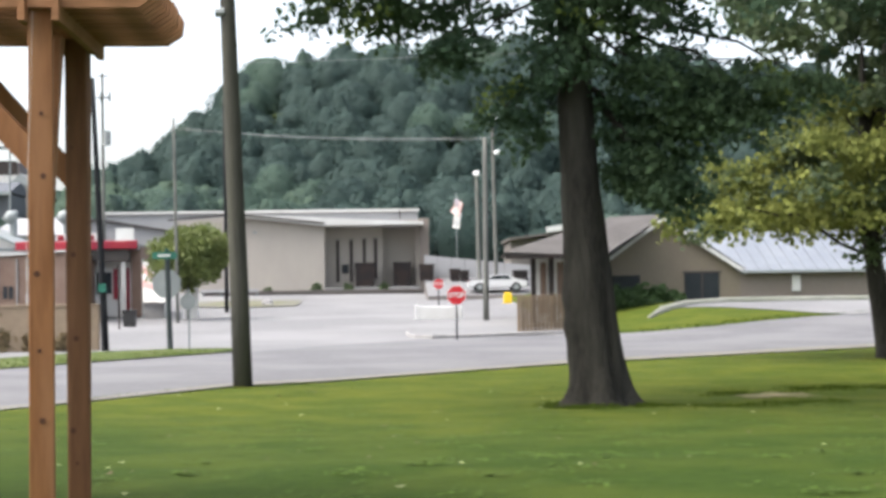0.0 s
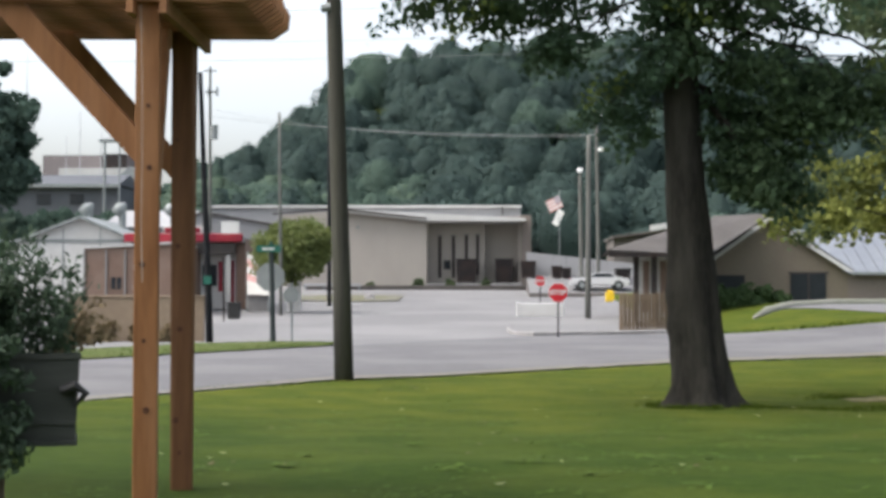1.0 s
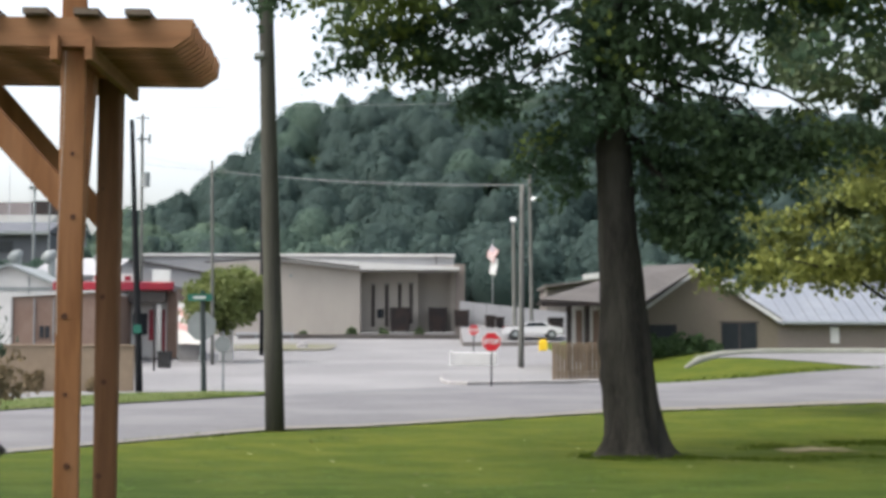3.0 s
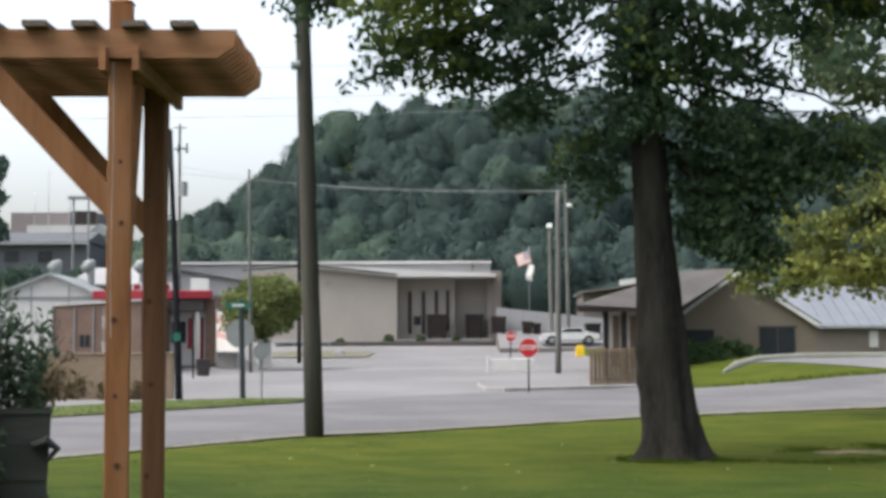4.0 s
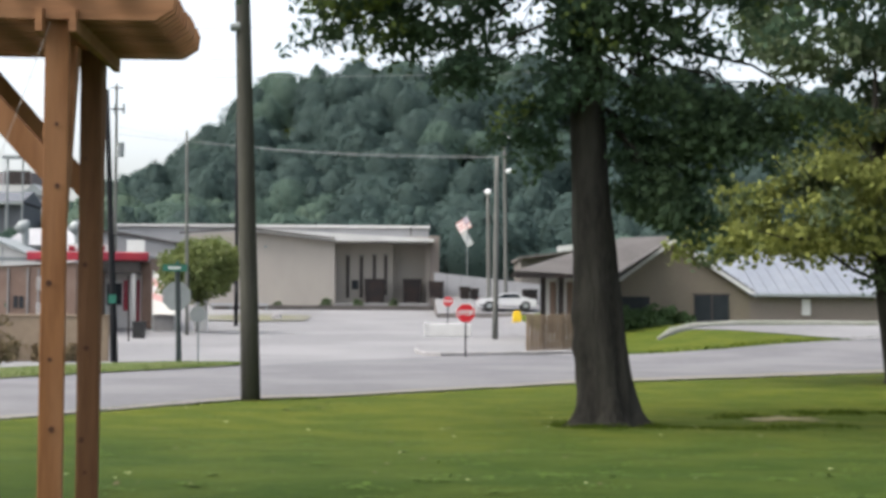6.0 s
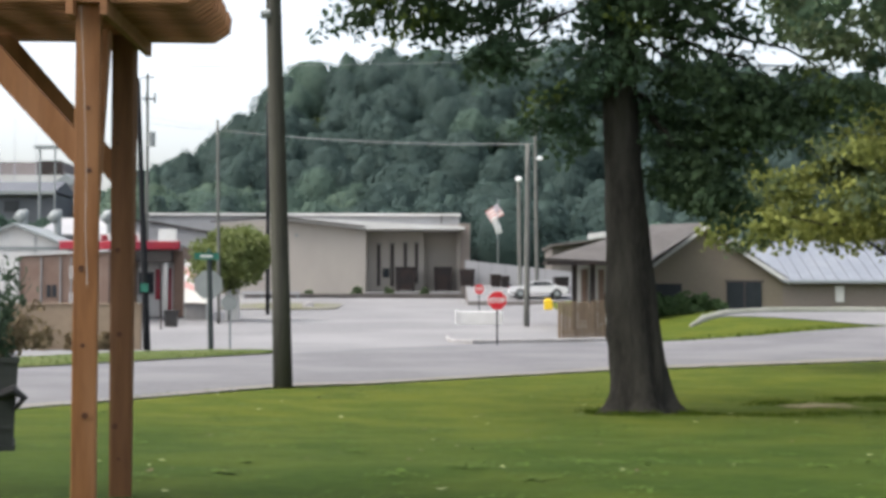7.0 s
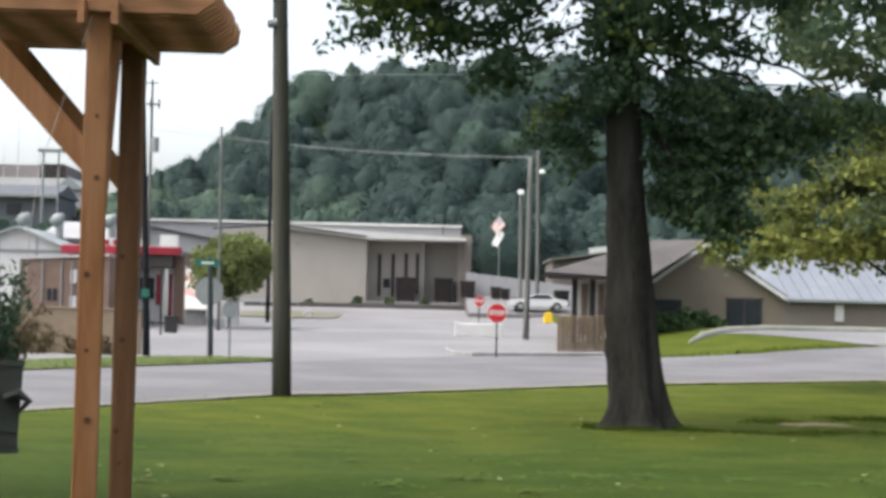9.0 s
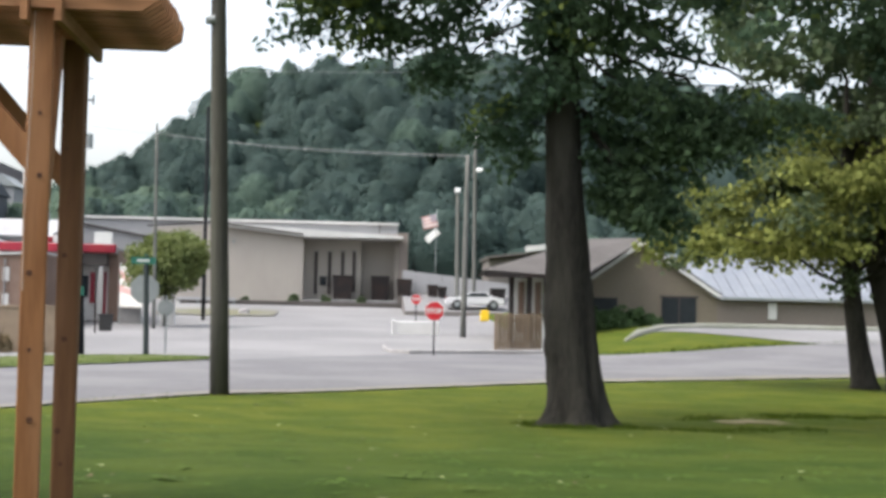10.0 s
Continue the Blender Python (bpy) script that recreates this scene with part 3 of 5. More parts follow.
def sprays(centres, hub, lengths, counts, seed, thick=0.13, droop=0.35):
    """Leafy twig ends that reach outwards from the trunk line and hang at their tips."""
    rng = np.random.default_rng(seed)
    out = []
    for c, L, n in zip(centres, lengths, counts):
        away = np.array((c[0] - hub[0], c[1] - hub[1], 0.0))
        away = away / (np.linalg.norm(away) + 1e-6) + rng.normal(size=3) * (0.45, 0.45, 0.25)
        away /= np.linalg.norm(away)
        side = np.cross(away, (0, 0, 1.0))
        side /= np.linalg.norm(side) + 1e-6
        s = rng.uniform(-0.5, 0.5, n)
        fan = rng.normal(size=n) * 0.28 * (0.6 + s)
        p = c + np.outer(s * L, away) + np.outer(fan * L, side) + rng.normal(size=(n, 3)) * thick * (1, 1, 0.7)
        p[:, 2] -= droop * L * (s + 0.5) ** 2 - 0.1 * L
        out.append(p)
    return np.concatenate(out)


def limb(a, b, r0, r1, seed, sag=0.1, n=6):
    rng = random.Random(seed)
    a, b = Vector(a), Vector(b)
    pts = []
    for i in range(n + 1):
        f = i / n
        q = a.lerp(b, f)
        q.z += sag * (b - a).length * math.sin(math.pi * f) * 0.8
        if 0 < i < n:
            q += Vector((rng.uniform(-1, 1), rng.uniform(-1, 1), rng.uniform(-1, 1))) * 0.05 * (b - a).length / 2
        pts.append(q)
    return tube(pts, [r0 + (r1 - r0) * i / n for i in range(n + 1)], 6)


def big_tree():
    t = thing("shade_tree", (3.18, 22.3, -0.06), "tall broadleaf tree with thick grey-brown bark on lawn", "tree")
    spine = [(3.20, 22.3, -0.25, 0.74), (3.20, 22.3, -0.07, 0.62), (3.19, 22.3, 0.10, 0.515), (3.17, 22.3, 0.5, 0.44), (3.13, 22.3, 1.0, 0.405), (3.08, 22.3, 1.6, 0.38),
             (3.03, 22.3, 2.2, 0.355), (2.98, 22.3, 3.0, 0.315), (2.94, 22.3, 3.8, 0.285), (2.90, 22.3, 4.8, 0.26), (2.88, 22.3, 6.0, 0.23), (2.82, 22.2, 8, 0.17), (2.75, 22.2, 10.5, 0.09)]
    bm = bmesh.new()
    rings, n = [], 52
    fine = []
    for i in range(len(spine) - 1):
        steps = 5
        for k in range(steps):
            fine.append([spine[i][j] + (spine[i + 1][j] - spine[i][j]) * k / steps for j in range(4)])
    fine.append(list(spine[-1]))
    for x, y, z, r in fine:
        ring = []
        for k in range(n):
            w = 2 * math.pi * k / n
            flare = 1 + 0.16 * max(0.0, 1 - z / 0.7) * math.cos(5 * w + 0.6)
            q = r * flare * (1 + 0.07 * noise.noise((math.cos(w) * 2.2, math.sin(w) * 2.2, z * 1.3)) + 0.05 * noise.noise((math.cos(w) * 6, math.sin(w) * 6, z * 1.6)))
            knob = math.exp(-((z - 1.17) / 0.16) ** 2) * max(0, math.cos(w - 3.3)) ** 4 * 0.07
            q += knob + math.exp(-((z - 1.62) / 0.2) ** 2) * max(0, math.cos(w - 3.5)) ** 3 * 0.06
            low = max(0.0, 1 - z / 2.6)
            q -= 0.075 * low * math.exp(-((w - 5.25) / 0.13) ** 2) * (1 if z > 0.15 else 0.4)
            q += 0.035 * low * math.exp(-((w - 5.62) / 0.25) ** 2)
            q += 0.13 * max(0.0, 1 - (z + 0.07) / 0.42) ** 2 * (math.exp(-((w - 3.5) / 0.22) ** 2) + math.exp(-((w - 5.95) / 0.25) ** 2) + 0.7 * math.exp(-((w - 4.6) / 0.18) ** 2))
            ring.append(bm.verts.new((x + math.cos(w) * q, y + math.sin(w) * q, z)))
        rings.append(ring)
    for r0, r1 in zip(rings, rings[1:]):
        for k in range(n):
            bm.faces.new((r0[k], r0[(k + 1) % n], r1[(k + 1) % n], r1[k]))
    part("trunk", bm, BARK, t, smooth=True)
    # leafy boughs: centre, half sizes, sprays of leaves, share of leaves coloured as lit
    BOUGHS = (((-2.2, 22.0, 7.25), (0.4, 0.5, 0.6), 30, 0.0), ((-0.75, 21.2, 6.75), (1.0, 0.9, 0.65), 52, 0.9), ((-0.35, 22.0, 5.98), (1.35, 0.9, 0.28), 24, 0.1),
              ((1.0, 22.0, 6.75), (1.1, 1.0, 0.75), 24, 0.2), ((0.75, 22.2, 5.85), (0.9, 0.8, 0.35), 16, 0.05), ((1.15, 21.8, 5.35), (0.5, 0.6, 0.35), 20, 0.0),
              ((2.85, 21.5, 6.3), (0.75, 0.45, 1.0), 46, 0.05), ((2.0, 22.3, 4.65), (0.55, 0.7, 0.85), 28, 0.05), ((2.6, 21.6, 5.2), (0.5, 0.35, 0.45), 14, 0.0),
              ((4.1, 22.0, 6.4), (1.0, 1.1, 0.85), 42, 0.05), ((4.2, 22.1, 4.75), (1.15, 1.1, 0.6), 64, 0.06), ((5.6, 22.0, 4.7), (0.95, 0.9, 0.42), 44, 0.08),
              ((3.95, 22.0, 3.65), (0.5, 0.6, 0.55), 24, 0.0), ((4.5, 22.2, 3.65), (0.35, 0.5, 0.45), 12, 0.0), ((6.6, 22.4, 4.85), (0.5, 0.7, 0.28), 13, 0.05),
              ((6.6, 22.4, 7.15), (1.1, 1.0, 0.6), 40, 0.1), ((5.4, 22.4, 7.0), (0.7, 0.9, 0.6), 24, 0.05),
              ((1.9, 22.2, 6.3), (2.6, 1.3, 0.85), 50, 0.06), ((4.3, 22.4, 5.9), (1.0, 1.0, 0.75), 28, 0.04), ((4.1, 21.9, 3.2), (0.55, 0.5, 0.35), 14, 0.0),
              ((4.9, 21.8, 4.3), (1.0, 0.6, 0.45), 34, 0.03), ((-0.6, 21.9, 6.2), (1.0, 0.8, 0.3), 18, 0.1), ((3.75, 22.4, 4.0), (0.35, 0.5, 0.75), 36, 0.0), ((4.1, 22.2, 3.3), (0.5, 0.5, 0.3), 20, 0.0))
    rng = np.random.default_rng(11)
    hub = (2.9, 22.3)
    spots, bright = [], []
    for k, (c, r, n, lit) in enumerate(BOUGHS):
        c, r = np.array(c), np.array(r)
        d = rng.normal(size=(n, 3))
        d /= np.linalg.norm(d, axis=1)[:, None]
        at = c + d * r * (rng.uniform(0.1, 1.0, n) ** 0.5)[:, None]
        per = rng.integers(26, 50, n)
        spots.append(sprays(at, hub, rng.uniform(0.5, 0.85, n), per, 400 + k, thick=0.075, droop=0.5))
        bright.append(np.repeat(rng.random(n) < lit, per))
        root = (2.9, 22.3, min(9.0, max(4.9, c[2] + 1.0)))
        part("limb", limb(root, c, 0.03 + 0.006 * abs(c[0] - 2.9), 0.01, 90 + k, sag=0.12), BARK, t)
        for j in range(min(5, n // 8)):
            part("branch", limb(c + (np.array(root) - c) * rng.uniform(0.1, 0.5), at[j], 0.018, 0.005, 500 + 10 * k + j, n=4), BARK, t)
    leaf_mesh("crown", np.concatenate(spots), 0.076, LEAF, t, 5, "dense dark green leaves, some coloured brighter as if lit", flat=0.8, long=1.7,
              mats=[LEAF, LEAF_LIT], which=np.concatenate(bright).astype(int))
    high = []
    while len(high) < 170:
        x, y, z = rng.uniform(-3.0, 9), rng.uniform(18.3, 26.6), rng.uniform(7.3, 13)
        if ((x - 3.0) / 6.2) ** 2 + ((y - 22.3) / 4.4) ** 2 + ((z - 8) / 5.9) ** 2 < 1:
            high.append((x, y, z))
    # extra clumps above the view, added to shade the lawn on the right
    for k in range(190):
        high.append((rng.uniform(3.8, 10), rng.uniform(15.5, 25.5), rng.uniform(9.0, 13)))
    high = np.array(high)
    leaf_mesh("upper_crown", clumps(high, rng.uniform(0.5, 0.9, len(high)), [70] * len(high), 8), 0.16, LEAF, t, 6)


big_tree()


def yellow_tree():
    t = thing("yellowing_tree", (12.75, 37.0, 0.03), "leaning twin-trunk tree with yellow-green leaves at lawn edge", "tree")
    part("trunk", tube([(12.75, 37.0, -0.2), (12.72, 37, 0.15), (12.6, 37, 0.9), (12.45, 37, 1.9), (12.3, 37, 3.2), (12.2, 37, 5.5), (12.2, 37, 8)],
                       (0.50, 0.34, 0.27, 0.24, 0.20, 0.15, 0.05), 14, rough=0.08, seed=3), BARK, t, smooth=True)
    part("second_trunk", tube([(13.75, 37.1, -0.2), (13.7, 37.1, 0.2), (13.45, 37.1, 1.5), (13.05, 37.1, 3.2), (12.9, 37.1, 6), (12.9, 37, 9)], (0.42, 0.34, 0.29, 0.27, 0.22, 0.1), 14, rough=0.08, seed=4), BARK, t, smooth=True)
    rng = np.random.default_rng(21)
    lo, hi = [], []
    while len(lo) < 270:
        x, y, z = rng.uniform(7.85, 18.0), rng.uniform(34.4, 39.5), rng.uniform(3.2, 7.6)
        if z > np.interp(x, (7.7, 8.3, 9.5, 10.8, 11.6, 12.3), (4.5, 4.85, 5.3, 6.0, 6.4, 7.4)) or z < np.interp(x, (7.7, 8.2, 9.8, 11.4, 12.2, 14), (3.7, 3.3, 3.3, 3.35, 3.0, 3.1)):
            continue
        lo.append((x, y, z))
    lo += [(7.3, 36.6, 3.5), (12.1, 36.5, 2.7)]
    while len(hi) < 150:
        x, y, z = rng.uniform(8.9, 18.0), rng.uniform(34, 40.5), rng.uniform(6.4, 12)
        if z < np.interp(x, (8.9, 10.0, 11.5, 13), (8.4, 7.9, 7.3, 6.6)):
            continue
        hi.append((x, y, z))
    # unseen high clumps added only to cut sky light over the right lawn
    hi += [(rng.uniform(9, 19), rng.uniform(28, 41), rng.uniform(11.3, 14.5)) for k in range(130)]
    lo, hi = np.array(lo), np.array(hi)
    per = rng.integers(150, 260, len(lo))
    green = np.repeat((rng.random(len(lo)) < 0.33).astype(int), per)
    leaf_mesh("crown", sprays(lo, (12.4, 37), rng.uniform(0.7, 1.3, len(lo)), per, 23, 0.2), 0.115, LEAF_YELLOW, t, 24, "yellow-green leaves", mats=[LEAF_YELLOW, LEAF_MID], which=green)
    per = rng.integers(90, 150, len(hi))
    tone = np.repeat((rng.random(len(hi)) < 0.35).astype(int), per)
    leaf_mesh("upper_crown", clumps(hi, rng.uniform(0.45, 0.9, len(hi)), per, 25), 0.15, LEAF, t, 26, "dark green upper leaves, with unseen ones added to shade the lawn", mats=[LEAF, LEAF_MID], which=tone)
    for i, c in enumerate(lo[:40]):
        part("branch", limb((12.3, 37, min(6.5, max(2.6, c[2] - 1.2))), c, 0.05, 0.012, 200 + i), BARK, t)


yellow_tree()


def small_tree(name, at, h, crown_r, crown_z, label, material, seed, leaf=0.2, n=60, per=60, stem=0.09):
    t = thing(name, at, label, "tree")
    x, y, z = at
    part("trunk", tube([(x, y, z - 0.1), (x + 0.03, y, z + h * 0.3), (x - 0.04, y, z + h * 0.7)], (stem, stem * 0.8, stem * 0.4), 8), BARK, t)
    rng = np.random.default_rng(seed)
    p = rng.normal(size=(n, 3))
    p /= np.linalg.norm(p, axis=1)[:, None]
    p *= rng.uniform(0.3, 0.85, n)[:, None]
    p = p * (crown_r, crown_r, crown_z) + (x, y, z + h - crown_z)
    leaf_mesh("crown", clumps(p, rng.uniform(0.2, 0.38, n) * crown_r, [per] * n, seed + 1), leaf, material, t, seed + 2)
    return t


small_tree("ornamental_tree", (-11.45, 84, 0.72), 5.7, 2.55, 2.1, "small rounded lime-green ornamental tree beside the lot", LEAF_LIME, 31, leaf=0.15, n=130, per=110)


small_tree("dark_tree", (-38.295, 112, 2.0), 18.5, 3.6, 6.5, "tall dark green tree beyond the sheds", WOOD_B, 41, leaf=0.34, n=90, per=160, stem=0.4)
small_tree("dark_tree", (-43.751, 118, 2.2), 15.5, 5.0, 6.0, "dark green tree beyond the sheds", WOOD_B, 44, leaf=0.34, n=90, per=160, stem=0.4)

for k, (px, d, h) in enumerate(((-60, 127, 6.2), (15, 129, 6.6), (75, 126, 6.0), (130, 129, 6.5), (185, 127, 6.1), (232, 130, 6.6))):
    small_tree("bushy_tree", ((px - 784) / 2600 * d, d, gz((px - 784) / 2600 * d, d)), h, 3.4, 2.4, "low bushy dark green tree behind the sheds", WOOD_B, 300 + 5 * k, leaf=0.32, n=70, per=90, stem=0.2)

# ---- wooded hill ----
def hill_woods():
    rng = np.random.default_rng(77)
    spots, which, facing, kinds = [], [], [], []
    trees = []
    while len(trees) < 1500:
        y = rng.uniform(152, 305)
        x = rng.uniform(-0.44, 0.40) * y
        if x < -62 and rng.random() < 0.55:
            continue
        if 196 < y < 222 and -0.165 < x / y < -0.145:
            continue
        trees.append((x, y, rng.uniform(1.7, 4.7), rng.uniform(5.0, 10.5)))
    for x, y, r, h in trees:
        z = gz(x, y)
        # picks the hazed leaf tone by noise, side and depth
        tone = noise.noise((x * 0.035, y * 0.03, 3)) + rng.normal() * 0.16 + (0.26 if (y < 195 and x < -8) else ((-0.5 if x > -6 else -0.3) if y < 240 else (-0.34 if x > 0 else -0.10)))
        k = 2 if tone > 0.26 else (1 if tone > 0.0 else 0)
        n = int((1250 if y < 220 else 1000) * (r / 4.4) ** 1.4)
        p = rng.normal(size=(n, 3))
        p /= np.linalg.norm(p, axis=1)[:, None]
        p[:, 2] = np.abs(p[:, 2]) * 1.0 - 0.25
        facing.append(p.copy())
        lump = 1 + 0.13 * np.sin(p[:, 0] * 5 + x) * np.sin(p[:, 2] * 6 + y) + rng.normal(size=n) * 0.05
        p = p * lump[:, None] * (r, r, h * 0.55) + (x, y, z + h * 0.5)
        spots.append(p)
        which += [k] * n
        kinds.append(k)
    spots = np.concatenate(spots)
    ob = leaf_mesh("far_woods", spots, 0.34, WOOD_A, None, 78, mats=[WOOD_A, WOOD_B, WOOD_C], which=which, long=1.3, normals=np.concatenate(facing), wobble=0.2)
    tagged(ob, "dense mixed green woods covering the hillside", "woods", kind="stuff")
    verts, faces, tones = [], [], []
    for (x, y, r, h), tone in zip(trees, kinds):
        tones += [tone] * 22
        z = gz(x, y)
        b = len(verts)
        for j, (fz, fr) in enumerate(((-0.1, 0.55), (0.35, 0.88), (0.7, 0.7), (0.95, 0.25))):
            for i in range(7):
                w = 2 * math.pi * i / 7 + j
                verts.append((x + r * fr * 0.92 * math.cos(w), y + r * fr * 0.92 * math.sin(w), z + h * fz * 0.97))
        for j in range(3):
            for i in range(7):
                faces.append((b + j * 7 + i, b + j * 7 + (i + 1) % 7, b + j * 7 + 7 + (i + 1) % 7, b + j * 7 + 7 + i))
        faces.append(tuple(b + 21 + i for i in range(7)))
    me = bpy.data.meshes.new("woods_shade")
    me.from_pydata(verts, [], faces)
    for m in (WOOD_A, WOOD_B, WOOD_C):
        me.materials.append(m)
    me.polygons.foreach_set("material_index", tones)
    me.polygons.foreach_set("use_smooth", [True] * len(faces))
    tagged(new("inner_woods", me), "shaded inner foliage of the hillside woods", "woods", kind="stuff")


hill_woods()


# ---- the warehouse ----
def warehouse():
    w = thing("warehouse", (-5.0, 120, 2.6), "low beige metal warehouse with recessed loading bay", "warehouse")
    xl, xp, xr, xe = -17.201, -12.208, -5.174, 2.451
    zp, zr, ze, zb = 8.685, 7.912, 7.912, 2.3
    part("front_wall", prism([(xl, zb), (xr, zb), (xr, zr - 0.05), (xp, zp - 0.1), (xl, 8.230)], 118, 118.3), STUCCO, w)
    part("side_wall", box(xr - 0.3, xr, 118.3, 120.2, zb, zr - 0.1), STUCCO, w)
    back = part("bay_wall", box(xr, -0.545, 120.2, 120.5, zb, zr + 0.4), STUCCO, w)
    part("bay_wall", box(-0.545, xe, 121.4, 121.7, zb, zr + 0.4), STUCCO, w)
    part("end_wall", box(2.178, xe, 120.0, 121.4, zb, ze - 0.2), STUCCO, w)
    part("brick_return", box(xe, 3.268, 119.5, 131, zb, 8.321), GREY_BRICK, w, "greyish brick end wall")
    part("floor_slab", box(xr, xe, 117.6, 129, 2.2, 2.78), CONCRETE, w)
    part("roof", prism([(xp, zp + 0.02), (xe + 0.3, ze + 0.02), (xe + 0.3, ze - 0.18), (xr, zr - 0.2), (xp, zp - 0.2)], 117.2, 131), WHITE_PAINT, w, "white roof edge")
    part("roof_trim", prism([(xl - 0.3, 8.321), (xp, zp + 0.06), (xr, zr + 0.06), (xr, zr - 0.06), (xp, zp - 0.07), (xl - 0.3, 8.207)], 117.05, 117.18), DARK_BAY, w, "dark rake trim")
    part("upper_storey", box(-25.334, 2.640, 132, 160, 3, 9.832), SIDING_GREY, w, "pale grey upper wall")
    part("upper_coping", box(-25.435, 2.742, 131.7, 131.98, 9.679, 9.883), WHITE_PAINT, w)
    part("downpipe", box(0.961, 1.062, 131.4, 131.6, 9, 9.719), DARK_BAY, w)
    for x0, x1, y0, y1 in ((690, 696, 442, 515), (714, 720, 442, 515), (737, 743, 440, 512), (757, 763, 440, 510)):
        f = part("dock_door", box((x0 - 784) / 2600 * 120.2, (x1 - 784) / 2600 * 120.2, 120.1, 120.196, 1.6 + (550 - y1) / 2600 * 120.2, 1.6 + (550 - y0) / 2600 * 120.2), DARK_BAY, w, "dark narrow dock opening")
        part("door_frame", box((x0 - 786) / 2600 * 120.2, (x1 - 782) / 2600 * 120.2, 120.05, 120.19, 1.6 + (550 - y0) / 2600 * 120.2, 1.75 + (550 - y0) / 2600 * 120.2), CONCRETE, f)
    part("small_window", box(-3.883, -3.329, 120.1, 120.195, 3.909, 4.649), WINDOW, w)
    part("wall_lamp", box(-10.847, -10.620, 117.8, 118, 7.138, 7.366), STEEL, w)
    shed = thing("metal_shed", (-21, 124, 2.6), "grey metal shed with dark roof edge beside warehouse", "shed")
    part("wall", prism([(-26.230, 2), (-17.831, 2), (-17.831, 7.561), (-23.227, 8.502), (-26.230, 8.737)], 122, 130), SIDING_GREY, shed)
    part("roof_edge", prism([(-26.230, 8.690), (-23.227, 8.455), (-17.831, 7.514), (-17.831, 7.655), (-23.227, 8.596), (-26.230, 8.831)], 121.7, 121.98), DARK_BAY, shed)


warehouse()


def yard_z(y):
    """The raised yard beside the warehouse climbs away from the lot."""
    return 2.0 + 1.3 * (y - 104) / 7.9


def loading_yard():
    verts, faces, n = [], [], 8
    for j in range(n + 1):
        y = 103.6 + 8.3 * j / n
        verts += [(2.7, y, yard_z(y)), (12.2, y, yard_z(y)), (2.7, y, 1.0), (12.2, y, 1.0)]
    for j in range(n):
        a, b = 4 * j, 4 * j + 4
        faces += [(a, a + 1, b + 1, b), (a + 2, b + 2, b + 3, a + 3), (a, b, b + 2, a + 2), (a + 1, a + 3, b + 3, b + 1)]
    faces += [(0, 2, 3, 1), (4 * n, 4 * n + 1, 4 * n + 3, 4 * n + 2)]
    me = bpy.data.meshes.new("loading_yard")
    me.from_pydata(verts, [], faces)
    me.materials.append(ASPHALT)
    me.materials.append(DARK_CONCRETE)
    me.polygons.foreach_set("material_index", [0 if (k % 4 == 0 and k < 4 * n) else 1 for k in range(len(faces))])
    tagged(new("loading_yard", me), "sloping asphalt yard beside the warehouse", "pavement", kind="structure")


loading_yard()


def waste_container(x0, x1, y, y0, y1, yard=False):
    d = y
    a, c = (x0 - 784) / 2600 * d, (x1 - 784) / 2600 * d
    zb, zt = 1.6 + (550 - y1) / 2600 * d, 1.6 + (550 - y0) / 2600 * d
    zb = min(zb, max(gz((a + c) / 2, d), 2.78 if 117.6 < d < 129 else 0))
    if yard:
        zb = yard_z(d)
    t = thing("waste_container", ((a + c) / 2, d, zb), "dark brown steel waste container on the loading apron", "container", "containers at the warehouse")
    h = zt - zb
    part("body", prism([(a, zb + 0.1), (c, zb + 0.1), (c + 0.06, zt - 0.12), (a - 0.06, zt - 0.12)], d, d + 1.3), BROWN_STEEL, t)
    part("lid", box(a - 0.08, c + 0.08, d - 0.05, d + 1.35, zt - 0.118, zt), BROWN_STEEL, t)
    for k in range(4):
        x = a + (c - a) * (k + 0.5) / 4
        part("rib", box(x - 0.03, x + 0.03, d - 0.04, d - 0.002, zb + 0.14, zt - 0.16), BROWN_STEEL, t)
    for x in (a + 0.1, c - 0.22):
        part("skid", box(x, x + 0.12, d, d + 1.3, zb, zb + 0.098), RUBBER, t)


waste_container(724, 757, 118.2, 481, 518)
waste_container(792, 822, 119.2, 481, 508)
waste_container(838, 862, 110.4, 485, 507, True)
waste_container(893, 908, 110.2, 494, 508, True)
waste_container(912, 924, 110.0, 497, 508, True)
waste_container(1006, 1029, 109, 498, 520, True)

wall = tagged(part("retaining_wall", box(-14.299, 3.825, 113, 113.35, 1.8, 2.511), DARK_CONCRETE), "long low dark kerb wall before warehouse", "wall", kind="structure")
part("top_rail", box(-14.286, 3.821, 112.8, 112.96, 2.445, 2.52), DARK_CONCRETE, wall)
part("footing", box(-14.286, 3.821, 112.85, 112.96, 1.7, 2.16), DARK_BAY, wall)


